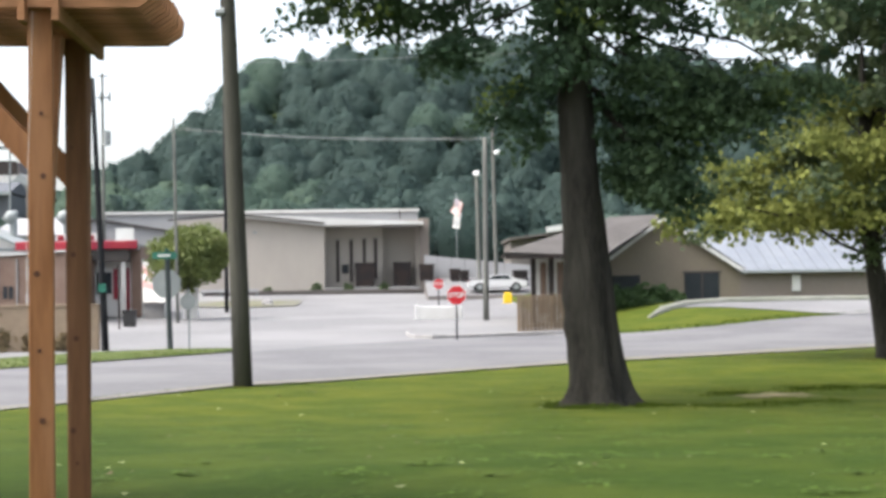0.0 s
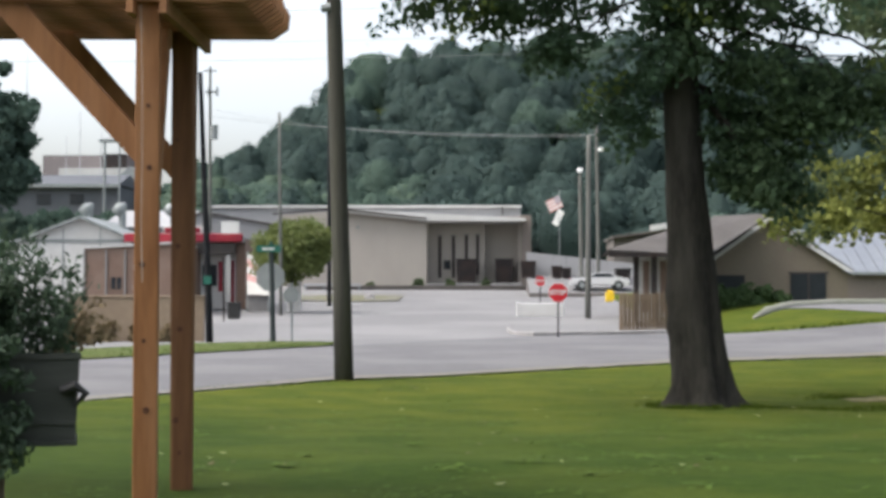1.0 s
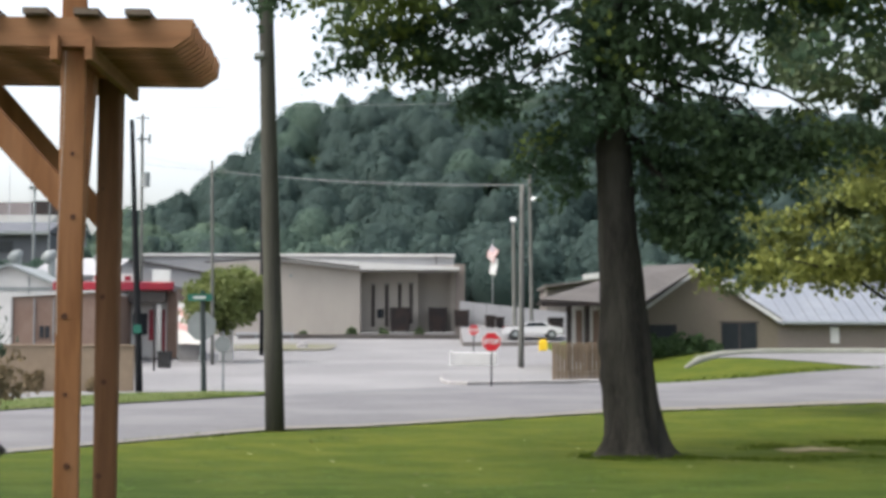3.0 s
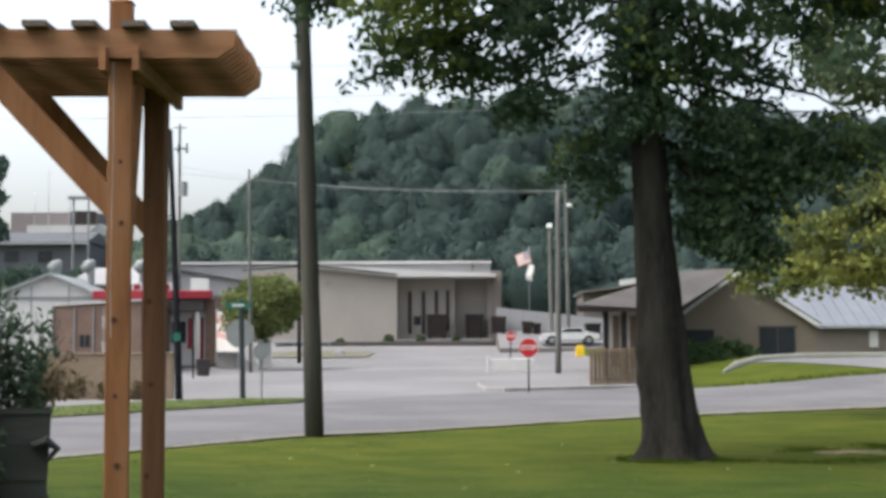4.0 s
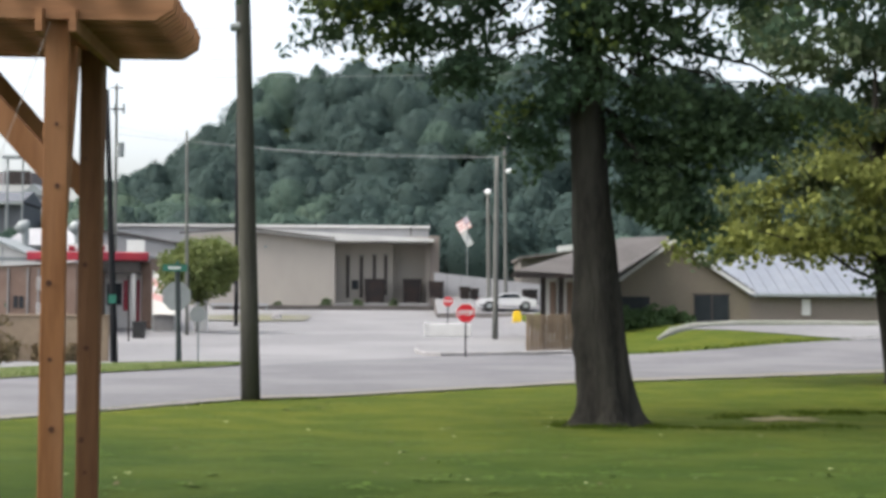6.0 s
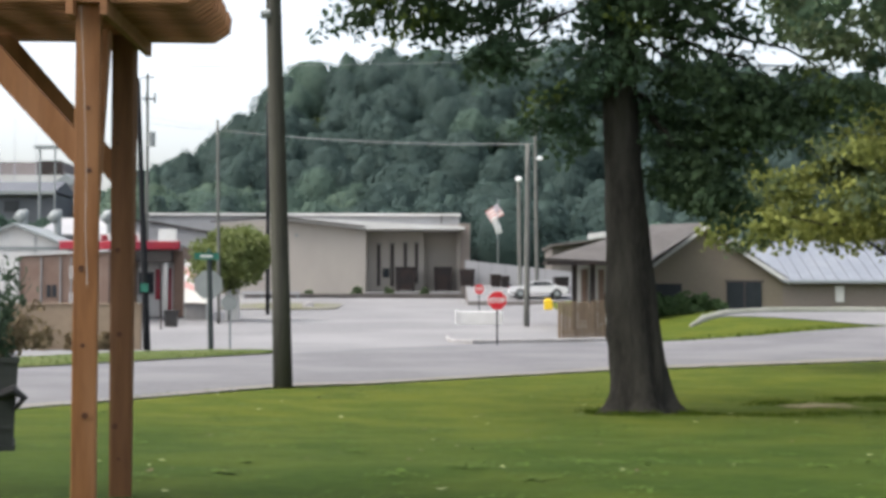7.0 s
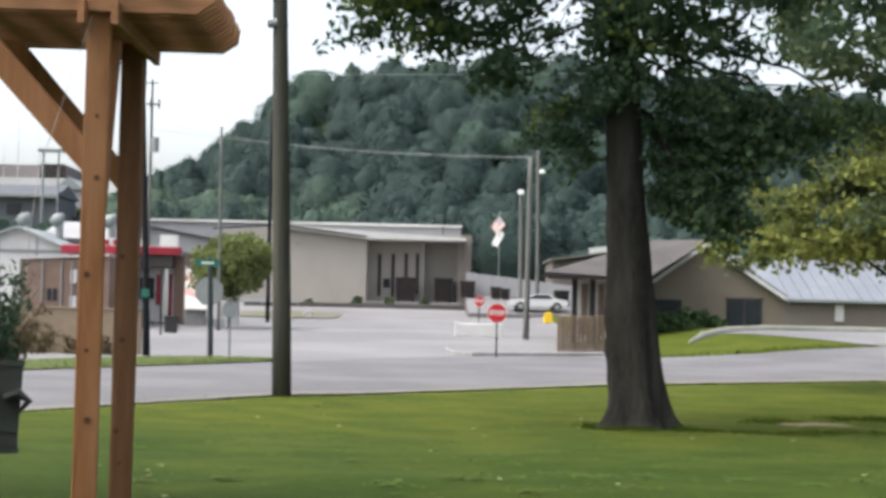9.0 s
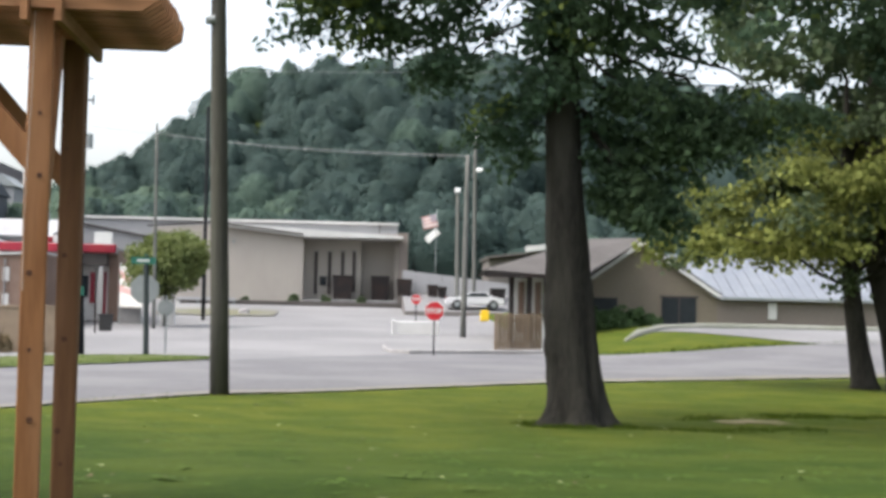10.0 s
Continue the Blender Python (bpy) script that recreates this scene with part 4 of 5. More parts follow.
def guard_rail():
    g = thing("guard_rail", (-12.1, 111.6, gz(-12.1, 111.6)), "low pale steel guard rail beside the warehouse", "rail")
    part("beam", box(-14.3, -9.9, 111.5, 111.58, 2.42, 2.66, bevel=0.02), SIDING_GREY, g)
    for k in range(4):
        x = -14.1 + k * 1.35
        part("post", box(x - 0.06, x + 0.06, 111.6, 111.7, gz(x, 111.6) - 0.1, 2.6), STEEL, g)
    s = thing("stone_stub", (-8.2, 99.5, gz(-8.2, 99.5)), "small grey weathered stone on the dry grass", "stone")
    bm = bmesh.new()
    bmesh.ops.create_icosphere(bm, subdivisions=3, radius=0.42)
    for q in bm.verts:
        q.co *= 1 + 0.35 * noise.noise(q.co * 3.1)
        q.co.z *= 1.0 if q.co.z > 0 else 0.3
    part("stone", bm, CONCRETE, s, local=True)


guard_rail()


def white_fence():
    f = thing("white_screen_wall", (7, 112, 2.2), "long pale-painted boundary wall sloping with the ground", "wall")
    a, c, d = 2.671, 11.889, 112
    n = 9
    for i in range(n):
        x0, x1 = a + (c - a) * i / n, a + (c - a) * (i + 1) / n
        z0, z1 = 5.088 + (4.096 - 5.088) * i / n, 5.088 + (4.096 - 5.088) * (i + 1) / n
        part("panel", prism([(x0 + 0.01, 1.5), (x1 - 0.01, 1.5), (x1 - 0.01, z1), (x0 + 0.01, z0)], d, d + 0.18), SIDING_GREY, f)


white_fence()


# ---- brick house across the street ----
def brick_house():
    h = thing("brick_house", (14.0, 78, 1.5), "tan brick house with white-trimmed gable and pale metal roof", "house")
    d = 76
    xa, xk, xb = 10.611, 14.235, 18.298
    ze, zk = 3.060, 5.694
    part("gable_wall", prism([(xa, 0.6), (xb, 0.6), (xb, ze), (xk, zk), (xa, ze)], d, d + 0.25), TAN_BRICK, h)
    part("side_wall", box(xa, xa + 0.25, d + 0.25, d + 11, 0.6, ze), TAN_BRICK, h)
    part("roof", prism([(xk, zk + 0.02), (xa - 0.35, ze - 0.22), (xa - 0.35, ze - 0.06), (xk, zk + 0.2), (xb + 0.2, ze + 0.02), (xb + 0.2, ze - 0.14)], d - 0.3, d + 11), SHINGLE, h)
    part("rake_trim", prism([(xk, zk - 0.16), (xa - 0.4, ze - 0.42), (xa - 0.4, ze - 0.22), (xk, zk + 0.06)], d - 0.36, d - 0.305), WHITE_PAINT, h)
    part("rake_trim", prism([(xk, zk - 0.16), (xb + 0.25, ze - 0.34), (xb + 0.25, ze - 0.10), (xk, zk + 0.06)], d - 0.37, d - 0.308), WHITE_PAINT, h)
    xr = 40
    part("wing_wall", box(xb, xr, d + 0.02, d + 0.27, 0.6, ze - 0.02), GREY_BRICK, h, "greyish brick wing wall")
    zr, dr = 5.339, 81
    bm = bmesh.new()
    ev = ((xb - 0.05, d - 0.4, ze - 0.12), (xr, d - 0.4, ze - 0.12), (xr, dr, zr), (xk + 1.1, dr, zr), (xr, dr + 5, ze - 0.1), (xb, dr + 5, ze - 0.1))
    top = [bm.verts.new(v) for v in ev]
    under = [bm.verts.new((v[0], v[1], v[2] - 0.1)) for v in ev]
    for f in ((0, 1, 2, 3), (3, 2, 4, 5)):
        bm.faces.new([top[k] for k in f])
        bm.faces.new([under[k] for k in reversed(f)])
    for a, c in ((0, 1), (1, 2), (2, 4), (4, 5), (5, 3), (3, 0)):
        bm.faces.new((top[a], under[a], under[c], top[c]))
    part("wing_roof", bm, ROOF_METAL, h, "pale blue-white standing seam roof")
    x = xb + 0.3
    while x < 30:
        part("roof_seam", prism([(d - 0.41, ze - 0.115), (dr - 0.02, zr + 0.005), (dr - 0.02, zr + 0.06), (d - 0.41, ze - 0.06)], x, x + 0.045, plane="yz"), ROOF_METAL, h)
        x += 0.62
    part("fascia", box(xb, xr, d - 0.46, d - 0.41, ze - 0.26, ze - 0.12), STEEL, h)
    dw = part("double_door", box(15.375, 17.188, d - 0.08, d - 0.01, 0.9, 2.856), WINDOW, h, "dark glazed double door")
    part("mullion", box(16.252, 16.340, d - 0.11, d - 0.082, 0.9, 2.856), DARK_BAY, dw)
    part("lintel", box(15.258, 17.305, d - 0.11, d - 0.082, 2.856, 2.943), DARK_BAY, dw)
    wd = part("window", box(11.342, 13.037, d - 0.06, d - 0.01, 1.717, 2.768), WINDOW, h)
    part("sill", box(11.283, 13.095, d - 0.12, d - 0.062, 1.629, 1.717), CONCRETE, wd)
    vent = part("vent_panel", box(21.017, 21.455, d - 0.12, d - 0.01, 1.833, 2.680), WHITE_PAINT, h, "white wall panel")
    # porch wing with hipped brown roof
    d0, x0, x1 = 69, 5.467, 10.0
    zl = 3.855
    bm = bmesh.new()
    vs = [bm.verts.new(p) for p in ((x0, d0, zl), (x1, d0, zl - 0.25), (x1, d0 + 11, zl), (x0 + 0.5, d0 + 11, zl), (11.3, d0 + 5.5, 5.75), (13.9, d0 + 5.5, 5.85))]
    for f in ((0, 1, 5, 4), (1, 2, 5), (2, 3, 4, 5), (3, 0, 4), (3, 2, 1, 0)):
        bm.faces.new([vs[i] for i in f])
    part("porch_roof", bm, SHINGLE, h, "brown shingle hipped roof")
    part("eave_board", box(x0 + 0.05, x1, d0 + 0.05, d0 + 0.12, zl - 0.34, zl - 0.13), BROWN_STEEL, h)
    part("porch_wall", box(7.089, x1, 72, 72.25, 0.2, zl - 0.1), WHITE_PAINT, h, "cream porch wall")
    for x in (1036, 1068, 1098):
        part("porch_post", box((x - 784) / 2600 * 70, (x + 9 - 784) / 2600 * 70, 70, 70.25, 0.2, zl - 0.12), BROWN_STEEL, h)
    for x in (1052, 1082):
        part("porch_door", box((x - 784) / 2600 * 72, (x + 11 - 784) / 2600 * 72, 71.93, 71.99, 0.9, 3.4), BRICK, h, "brown porch door")


brick_house()


def far_roof():
    r = thing("far_roof_shed", (12, 130, 3), "distant shed with white panel on dark roof", "shed")
    part("wall", box(10.800, 15.800, 130, 138, 2.4, 6.950), DARK_CONCRETE, r)
    part("roof", prism([(10.600, 6.85), (16.300, 7.55), (16.300, 7.72), (10.600, 7.02)], 129, 139), DARK_CONCRETE, r)
    part("roof_panel", prism([(13.9, 7.45), (15.7, 7.68), (15.7, 8.2), (13.9, 7.95)], 128.7, 128.95), WHITE_PAINT, r, "white roof panel")


far_roof()


def picket_fence():
    f = thing("plank_fence", (6.2, 60, 0.15), "weathered brown vertical plank fence beside the street", "fence")
    xa, xb, n = 5.22, 7.3, 12
    for i in range(n):
        x = xa + (xb - xa) * i / n
        y = 60 + 0.9 * i / n
        g = gz(x, y)
        part("plank", box(x + 0.008, x + 0.155, y, y + 0.025, g + 0.02, g + 1.62 + 0.02 * math.sin(i * 2.3), bevel=0.004), FENCE_WOOD, f)
    for z in (0.35, 1.3):
        part("rail", prism([(xa, 60.03), (xb, 60.93), (xb, 60.98), (xa, 60.08)], 0.12 + z, 0.21 + z, plane="xy"), FENCE_WOOD, f)
    part("end_post", box(xb - 0.05, xb + 0.14, 60.85, 61.0, 0.1, 1.75), WHITE_PAINT, f, "pale end post")


picket_fence()

KERB_STONE = mat("mossy_pale_kerb", (0.185, 0.190, 0.165), (0.140, 0.146, 0.124), 2.5, 0.9, 0.02, c=(0.130, 0.140, 0.105), cscale=0.8)
kerb_line = [(11.3, 63.5), (12.2, 65.6), (13.6, 67.6), (16, 69.0), (20, 69.7), (28, 70.1), (45, 70.5)]
low = tagged(part("retaining_kerb", tube([(x, y, gz(x, y) + 0.02) for x, y in kerb_line], [0.09, 0.24, 0.28, 0.26, 0.22, 0.19, 0.17], 10, rough=0.3, seed=2), KERB_STONE, smooth=True), "rounded pale concrete retaining kerb beside driveway", "kerb", kind="structure")


def shrub(at, r, h, label, seed, material=None):
    s = thing("shrub", at, label, "shrub")
    rng = np.random.default_rng(seed)
    n = 26
    p = rng.normal(size=(n, 3))
    p /= np.linalg.norm(p, axis=1)[:, None]
    p[:, 2] = np.abs(p[:, 2])
    p = p * rng.uniform(0.3, 0.8, n)[:, None] * (r, r, h) + at
    leaf_mesh("foliage", clumps(p, np.full(n, 0.4 * min(r, h)), [55] * n, seed), 0.13, material or SHRUB, s, seed + 1)
    for k in range(3):
        part("stem", tube([(at[0] + 0.05 * k, at[1], at[2] - 0.1), (at[0] + 0.1 * (k - 1), at[1], at[2] + h * 0.6)], (0.03, 0.01), 5), BARK, s)


for x, d, r, h in ((1196, 72.5, 1.0, 1.5), (1226, 72.5, 0.9, 1.3), (1262, 73, 0.75, 1.25), (1290, 73.4, 0.6, 0.85)):
    X = (x - 784) / 2600 * d
    shrub((X, d, gz(X, d)), r, h, "rounded dark green shrub against the brick house", int(x))
for x, d, r, h in ((655, 117, 0.5, 0.75), (712, 117, 0.45, 0.85), (775, 117, 0.4, 0.7), (570, 116.5, 0.4, 0.5)):
    X = (x - 784) / 2600 * d
    shrub((X, d, gz(X, d)), r, h, "low dull green weed clump at the warehouse wall", int(x), LEAF_MID)


# ---- restaurant and buildings on the left side ----
def restaurant():
    r = thing("restaurant", (-16, 90, 1.2), "small restaurant with bright red roof band and white front", "restaurant")
    d = 88
    zb = 0.9
    part("front_wall", box(-20.443, -15.332, d, d + 6, zb, 4.306), WHITE_PAINT, r)
    part("brick_pier", box(-15.332, -14.757, d - 0.2, d + 6, zb, 5.086), BRICK, r, "brown brick pier")
    part("mansard", box(-21.458, -15.332, d - 0.9, d + 6, 4.171, 4.849), DARK_BAY, r, "dark canopy roof")
    part("roof_deck", box(-21.9, -14.83, d - 0.9, d + 6, 4.86, 5.2), STEEL, r)
    part("red_band", box(-21.932, -14.791, d - 1.1, d - 0.92, 4.882, 5.391, bevel=0.05), RED_PAINT, r, "bright red fascia band")
    sb = part("sign_board", box(-19.665, -17.194, d - 0.6, d - 0.3, 5.391, 5.866), WHITE_PAINT, r, "white roof sign with red lettering bars")
    for x in (206, 224, 258):
        part("lettering_bar", box((x - 784) / 2600 * d, (x + 11 - 784) / 2600 * d, d - 0.66, d - 0.602, 5.459, 5.764), RED_PAINT, sb)
    part("roof_sign", box(-16.652, -15.569, d + 2, d + 2.2, 5.391, 6.273), WHITE_PAINT, r)
    part("entrance_door", box(-19.292, -18.886, d - 0.07, d - 0.01, zb, 3.561), BLUE_DOOR, r, "navy blue door")
    part("window", box(-17.397, -16.517, d - 0.07, d - 0.01, 2.276, 3.561), WINDOW, r)
    part("red_shutter", box(-16.415, -16.077, d - 0.1, d - 0.01, 1.938, 3.765), RED_PAINT, r)
    part("side_door", box(-15.637, -15.468, d - 0.07, d - 0.01, zb, 3.798), RED_PAINT, r)
    part("column", box(-15.794, -15.593, d - 0.8, d - 0.6, zb, 4.142), WHITE_PAINT, r)
    part("column", box(-19.374, -19.207, d - 0.8, d - 0.6, zb, 4.142), WHITE_PAINT, r)
    a = thing("striped_awning", (-14.1, 86.3, 0.8), "red and white striped sloping awning tent", "awning")
    ridge = (Vector((-14.556, 87.2, 4.343)), Vector((-13.251, 86.4, 3.205)))
    foot = (Vector((-14.355, 86.0, 1.732)), Vector((-12.999, 85.6, 1.732)))
    for i in range(6):
        q = [ridge[0].lerp(foot[0], i / 6), ridge[1].lerp(foot[1], i / 6), ridge[1].lerp(foot[1], (i + 1) / 6), ridge[0].lerp(foot[0], (i + 1) / 6)]
        b2 = bmesh.new()
        vs = [b2.verts.new(v) for v in q] + [b2.verts.new(v + Vector((0, 0.03, -0.03))) for v in q]
        for f in ((0, 1, 2, 3), (7, 6, 5, 4), (0, 4, 5, 1), (1, 5, 6, 2), (2, 6, 7, 3), (3, 7, 4, 0)):
            b2.faces.new([vs[k] for k in f])
        part("stripe", b2, AWNING_RED if i in (1, 3) else WHITE_PAINT, a)
    for p, q in zip(foot, ridge):
        part("awning_leg", tube([(p.x, p.y + 0.1, gz(p.x, p.y) - 0.1), (q.x, q.y + 0.1, q.z - 0.08)], (0.04, 0.04), 6), STEEL, a)
    part("base_crate", box(-14.289, -13.165, 86.1, 86.6, gz(-14, 86.3) - 0.05, 1.666), CONCRETE, a)


restaurant()


def brick_block():
    b = thing("brick_building", (-23, 80, 0.6), "brown brick flat-roofed building with white pilasters", "building")
    x0, x1, d = -22.369, -17.508, 80
    part("wall", box(x0, x1, d, d + 8, 0.2, 4.276), BRICK, b)
    part("coping", prism([(x0 - 0.1, 4.245), (x1, 4.522), (x1, 4.615), (x0 - 0.1, 4.338)], d - 0.15, d + 8), WHITE_PAINT, b)
    part("upper_wall", prism([(x0, 4.261), (x1, 4.261), (x1, 4.492)], d, d + 8), BRICK, b)
    for x in (58, 97, 131, 150):
        part("pilaster", box((x - 784) / 2600 * d - 0.04, (x - 784) / 2600 * d + 0.04, d - 0.1, d - 0.002, 0.2, 1.6 + (550 - 466) / 2600 * d), CONCRETE, b)
    for x, y in ((147, 481), (147, 527)):
        part("wall_notice", box((x - 784) / 2600 * d, (x + 11 - 784) / 2600 * d, d - 0.06, d - 0.004, 1.6 + (550 - y - 24) / 2600 * d, 1.6 + (550 - y) / 2600 * d), WHITE_PAINT, b, "white wall notice")
    for x in (107, 117):
        part("window", box((x - 784) / 2600 * d, (x + 7 - 784) / 2600 * d, d - 0.05, d - 0.004, 2.030, 2.676), WINDOW, b)
    t = thing("block_wall", (-15, 51, 0.1), "low tan block garden wall behind grass verge", "wall")
    rng = random.Random(5)
    x0, x1 = -14.790, -10.004
    part("core", box(x0 + 0.02, x1 - 0.02, 51.02, 51.28, -0.1, 1.600 - 0.02), TAN_BLOCK, t)
    part("coping", box(x0, x1, 50.98, 51.32, 1.600 - 0.018, 1.659, bevel=0.015), TAN_BLOCK, t)
    for px, s in ((100, 0.35), (150, 0.25), (205, 0.3)):
        X = (px - 784) / 2600 * 50.2
        shrub((X, 50.3, gz(X, 50.3) + 0.05), s, s * 2.6, "dry brown weed against the block wall", px, DRY)


DRY = mat("dry_weed", (0.20, 0.15, 0.09), (0.14, 0.11, 0.06), 3, 0.9, spread=0.25, island=True)
brick_block()


def left_distance():
    s = thing("white_gable_shed", (-33, 104, 1.6), "white metal gable building with grey roof", "building")
    d = 104
    part("wall", prism([(-35.760, 1), (-25.680, 1), (-25.680, 5.760), (-29.280, 7.243), (-35.760, 4.799)], d, d + 14), WHITE_PAINT, s)
    part("roof", prism([(-29.280, 7.403), (-25.360, 5.760), (-25.360, 5.599), (-29.280, 7.203), (-35.840, 4.678), (-35.840, 4.879)], d - 0.5, d + 14), STEEL, s)
    part("band", box(-35.360, -25.760, d - 0.08, d - 0.004, 5.479, 5.720), STEEL, s)
    for x in (18, 85):
        part("seam", box((x - 784) / 2600 * d, (x + 2 - 784) / 2600 * d, d - 0.06, d - 0.004, 1.5, 1.6 + (550 - 428) / 2600 * d), STEEL, s)
    g = thing("grey_annex", (-26, 112, 1.9), "pale grey sloping-roofed annex", "building")
    part("wall", box(-29.895, -24.080, 112, 119, 1.5, 6.986), SIDING_GREY, g)
    part("roof", prism([(111.6, 6.986), (119, 8.655), (119, 8.521), (111.6, 6.856)], -30.111, -23.865, plane="yz"), SIDING_GREY, g)
    for x in (62, 122, 215):
        X = (x - 784) / 2600 * 110
        v = thing("roof_ventilator", (X, 110.5, 5.4), "round grey roof ventilator hood", "ventilator", "roof ventilators")
        zt = 8.799
        part("stack", tube([(X, 110.5, 4.6), (X, 110.5, zt - 0.6)], (0.28, 0.28), 10), STEEL, v)
        part("hood", tube([(X - 0.5, 110.5, zt - 0.9), (X - 0.1, 110.5, zt - 0.45), (X + 0.25, 110.5, zt - 0.1)], (0.46, 0.5, 0.16), 12), STEEL, v, smooth=True)
    f = thing("long_dark_building", (-48, 147, 3.2), "distant long dark-roofed building on the rise", "building")
    part("wall", box(-55.068, -37.7, 147, 155, 2.6, 12.811), STEEL_DARK, f)
    part("roof", prism([(146.5, 12.924), (151, 14.25), (156, 12.924)], -55.351, -37.5, plane="yz"), STEEL_DARK, f)
    part("eave_trim", box(-55.351, -37.5, 146.3, 146.48, 12.640, 12.981), STEEL, f)
    for k in range(4):
        x = -52.807 + k * 3.4
        part("window", box(x, x + 1.4, 146.9, 146.99, 10.937, 12.016), WINDOW, f)
    wh = thing("pale_house", (-39.3, 160, 4), "distant small pale house with grey gable roof", "house")
    part("wall", box(-41.0, -38.3, 160, 166, 3.5, 14.7), SIDING_GREY, wh)
    part("roof", prism([(-41.3, 14.6), (-39.65, 15.95), (-38.0, 14.6)], 159.6, 166.4), STEEL, wh)
    f2 = thing("red_brick_building", (-66, 215, 8), "distant mauve-grey flat-roofed brick building", "building")
    part("wall", box(-66.485, -53.667, 215, 230, 5, 22.570), FAR_BRICK, f2)
    part("parapet", box(-57.554, -53.915, 214.6, 214.98, 20.656, 22.736), BROWN_STEEL, f2)
    part("white_roof", box(-62.295, -52.511, 209, 214.5, 5, 20.145), WHITE_PAINT, f2)
    hh = thing("hillside_house", (-41, 265, 24), "tiny white house roof among hillside trees", "house")
    part("wall", box(-34.470, -32.967, 215.3, 218.5, 18.149, 19.072), WHITE_PAINT, hh)
    part("roof", prism([(-34.887, 18.988), (-34.052, 19.659), (-32.550, 18.988)], 214.5, 219), WHITE_PAINT, hh)


FAR_BRICK = mat("greyed_brick", (0.215, 0.190, 0.190), (0.180, 0.158, 0.158), 1.0, 0.9, c=(0.165, 0.148, 0.150), cscale=0.2)
# dark wall and roof colour shifted to blue-grey as painted haze
STEEL_DARK = mat("hazed_dark_grey", (0.085, 0.092, 0.105), (0.068, 0.074, 0.086), 0.5, 0.7)
left_distance()


# mast steel lightened in colour to imitate haze over the distance
STEEL_PALE = mat("hazed_pale_steel", (0.42, 0.44, 0.46), (0.36, 0.38, 0.40), 2, 0.6)
# ---- poles, signs and wires ----
def utility_pole(name, base, top, r0, r1, label, material, sides=12):
    p = thing(name, base, label, "pole")
    pts = [Vector(base).lerp(Vector(top), i / 6) for i in range(7)]
    pts[0] = pts[0] - Vector((0, 0, 0.3))
    part("shaft", tube(pts, [r0 + (r1 - r0) * i / 6 for i in range(7)], sides), material, p, smooth=True)
    return p


near_pole = utility_pole("utility_pole", (-2.828, 28.5, -0.02), (-2.828 - 0.36, 28.5, 11.2), 0.19, 0.13, "thick weathered wooden utility pole at the lawn edge", POLE_WOOD, 20)
X = -3.211
knob = part("insulator", tube([(X - 0.09, 28.4, 7.240), (X + 0.10, 28.4, 7.262)], (0.09, 0.09), 10), STEEL, near_pole)
dark_pole = utility_pole("leaning_dark_pole", (-9.692, 50.5, 0.05), (-10.100, 50.5, 9.406), 0.13, 0.08, "slender dark leaning pole behind the verge", POLE_DARK)
part("brace_post", tube([(-9.828, 50.9, 0), (-9.848, 50.8, 2.6)], (0.06, 0.05), 8), POLE_DARK, dark_pole)
part("green_tag", box(-9.886, -9.615, 50.2, 50.25, 2.044, 2.334), SIGN_GREEN, dark_pole, "small green sign plate")
far_pole = utility_pole("far_utility_pole", (-23.123, 120, 2.4), (-23.215, 120, 20.615), 0.16, 0.11, "distant utility pole with crossarms and transformer", POLE_GREY)
part("crossarm", box(-23.591, -22.486, 119.7, 119.85, 18.423, 18.563), POLE_GREY, far_pole)
for x in (279, 294):
    part("insulator", tube([((x - 784) / 2600 * 119.8, 119.8, 18.143), ((x - 784) / 2600 * 119.8, 119.8, 18.936)], (0.1, 0.1), 6), STEEL, far_pole)
part("upper_arm", box(-23.684, -22.624, 119.7, 119.8, 20.195, 20.289), POLE_GREY, far_pole)
part("transformer", tube([(-22.751, 119.5, 14.559), (-22.751, 119.5, 15.722)], (0.32, 0.32), 12), STEEL, far_pole)
mid_pole = utility_pole("lot_light_pole", (-11.477, 80, 0.6), (-11.631, 80, 11.728), 0.10, 0.07, "grey wooden pole in the lot", POLE_GREY)
dark2 = utility_pole("dark_pole", (-10.155, 92, 1.0), (-10.226, 92, 14.390), 0.13, 0.1, "dark slim pole at the lot corner", POLE_DARK)
pole_a = utility_pole("street_light_pole", (6.462, 105, 1.7), (6.340, 105, 10.825), 0.17, 0.12, "grey light pole with pale lamp head", POLE_GREY)
part("lamp_head", box(6.12, 6.52, 104.4, 104.9, 10.52, 10.825, bevel=0.05), LENS, pole_a, "pale lamp head")
pole_b = utility_pole("wooden_pole", (5.064, 77, 0.55), (5.123, 77, 10.154), 0.16, 0.11, "grey wooden utility pole behind stop sign", POLE_GREY)
pole_c = utility_pole("tall_light_pole", (7.892, 108, 1.8), (7.726, 108, 15.566), 0.15, 0.11, "tall grey pole with two lamp heads", POLE_GREY)
for x0, x1, y in ((969, 979, 227), (973, 984, 285)):
    part("lamp_head", box((x0 - 784) / 2600 * 107.6, (x1 - 784) / 2600 * 107.6, 107.2, 107.7, 1.6 + (550 - y - 6) / 2600 * 107.6, 1.6 + (550 - y) / 2600 * 107.6, bevel=0.06), LENS, pole_c, "pale lamp head")
sign_pole = utility_pole("billboard_mast", (-34.600, 130, 2), (-34.600, 130, 15.639), 0.13, 0.11, "tall mast with narrow flat sign head", STEEL)
part("sign_head", box(-35.000, -32.650, 129.5, 130, 15.40, 15.70), STEEL, sign_pole)
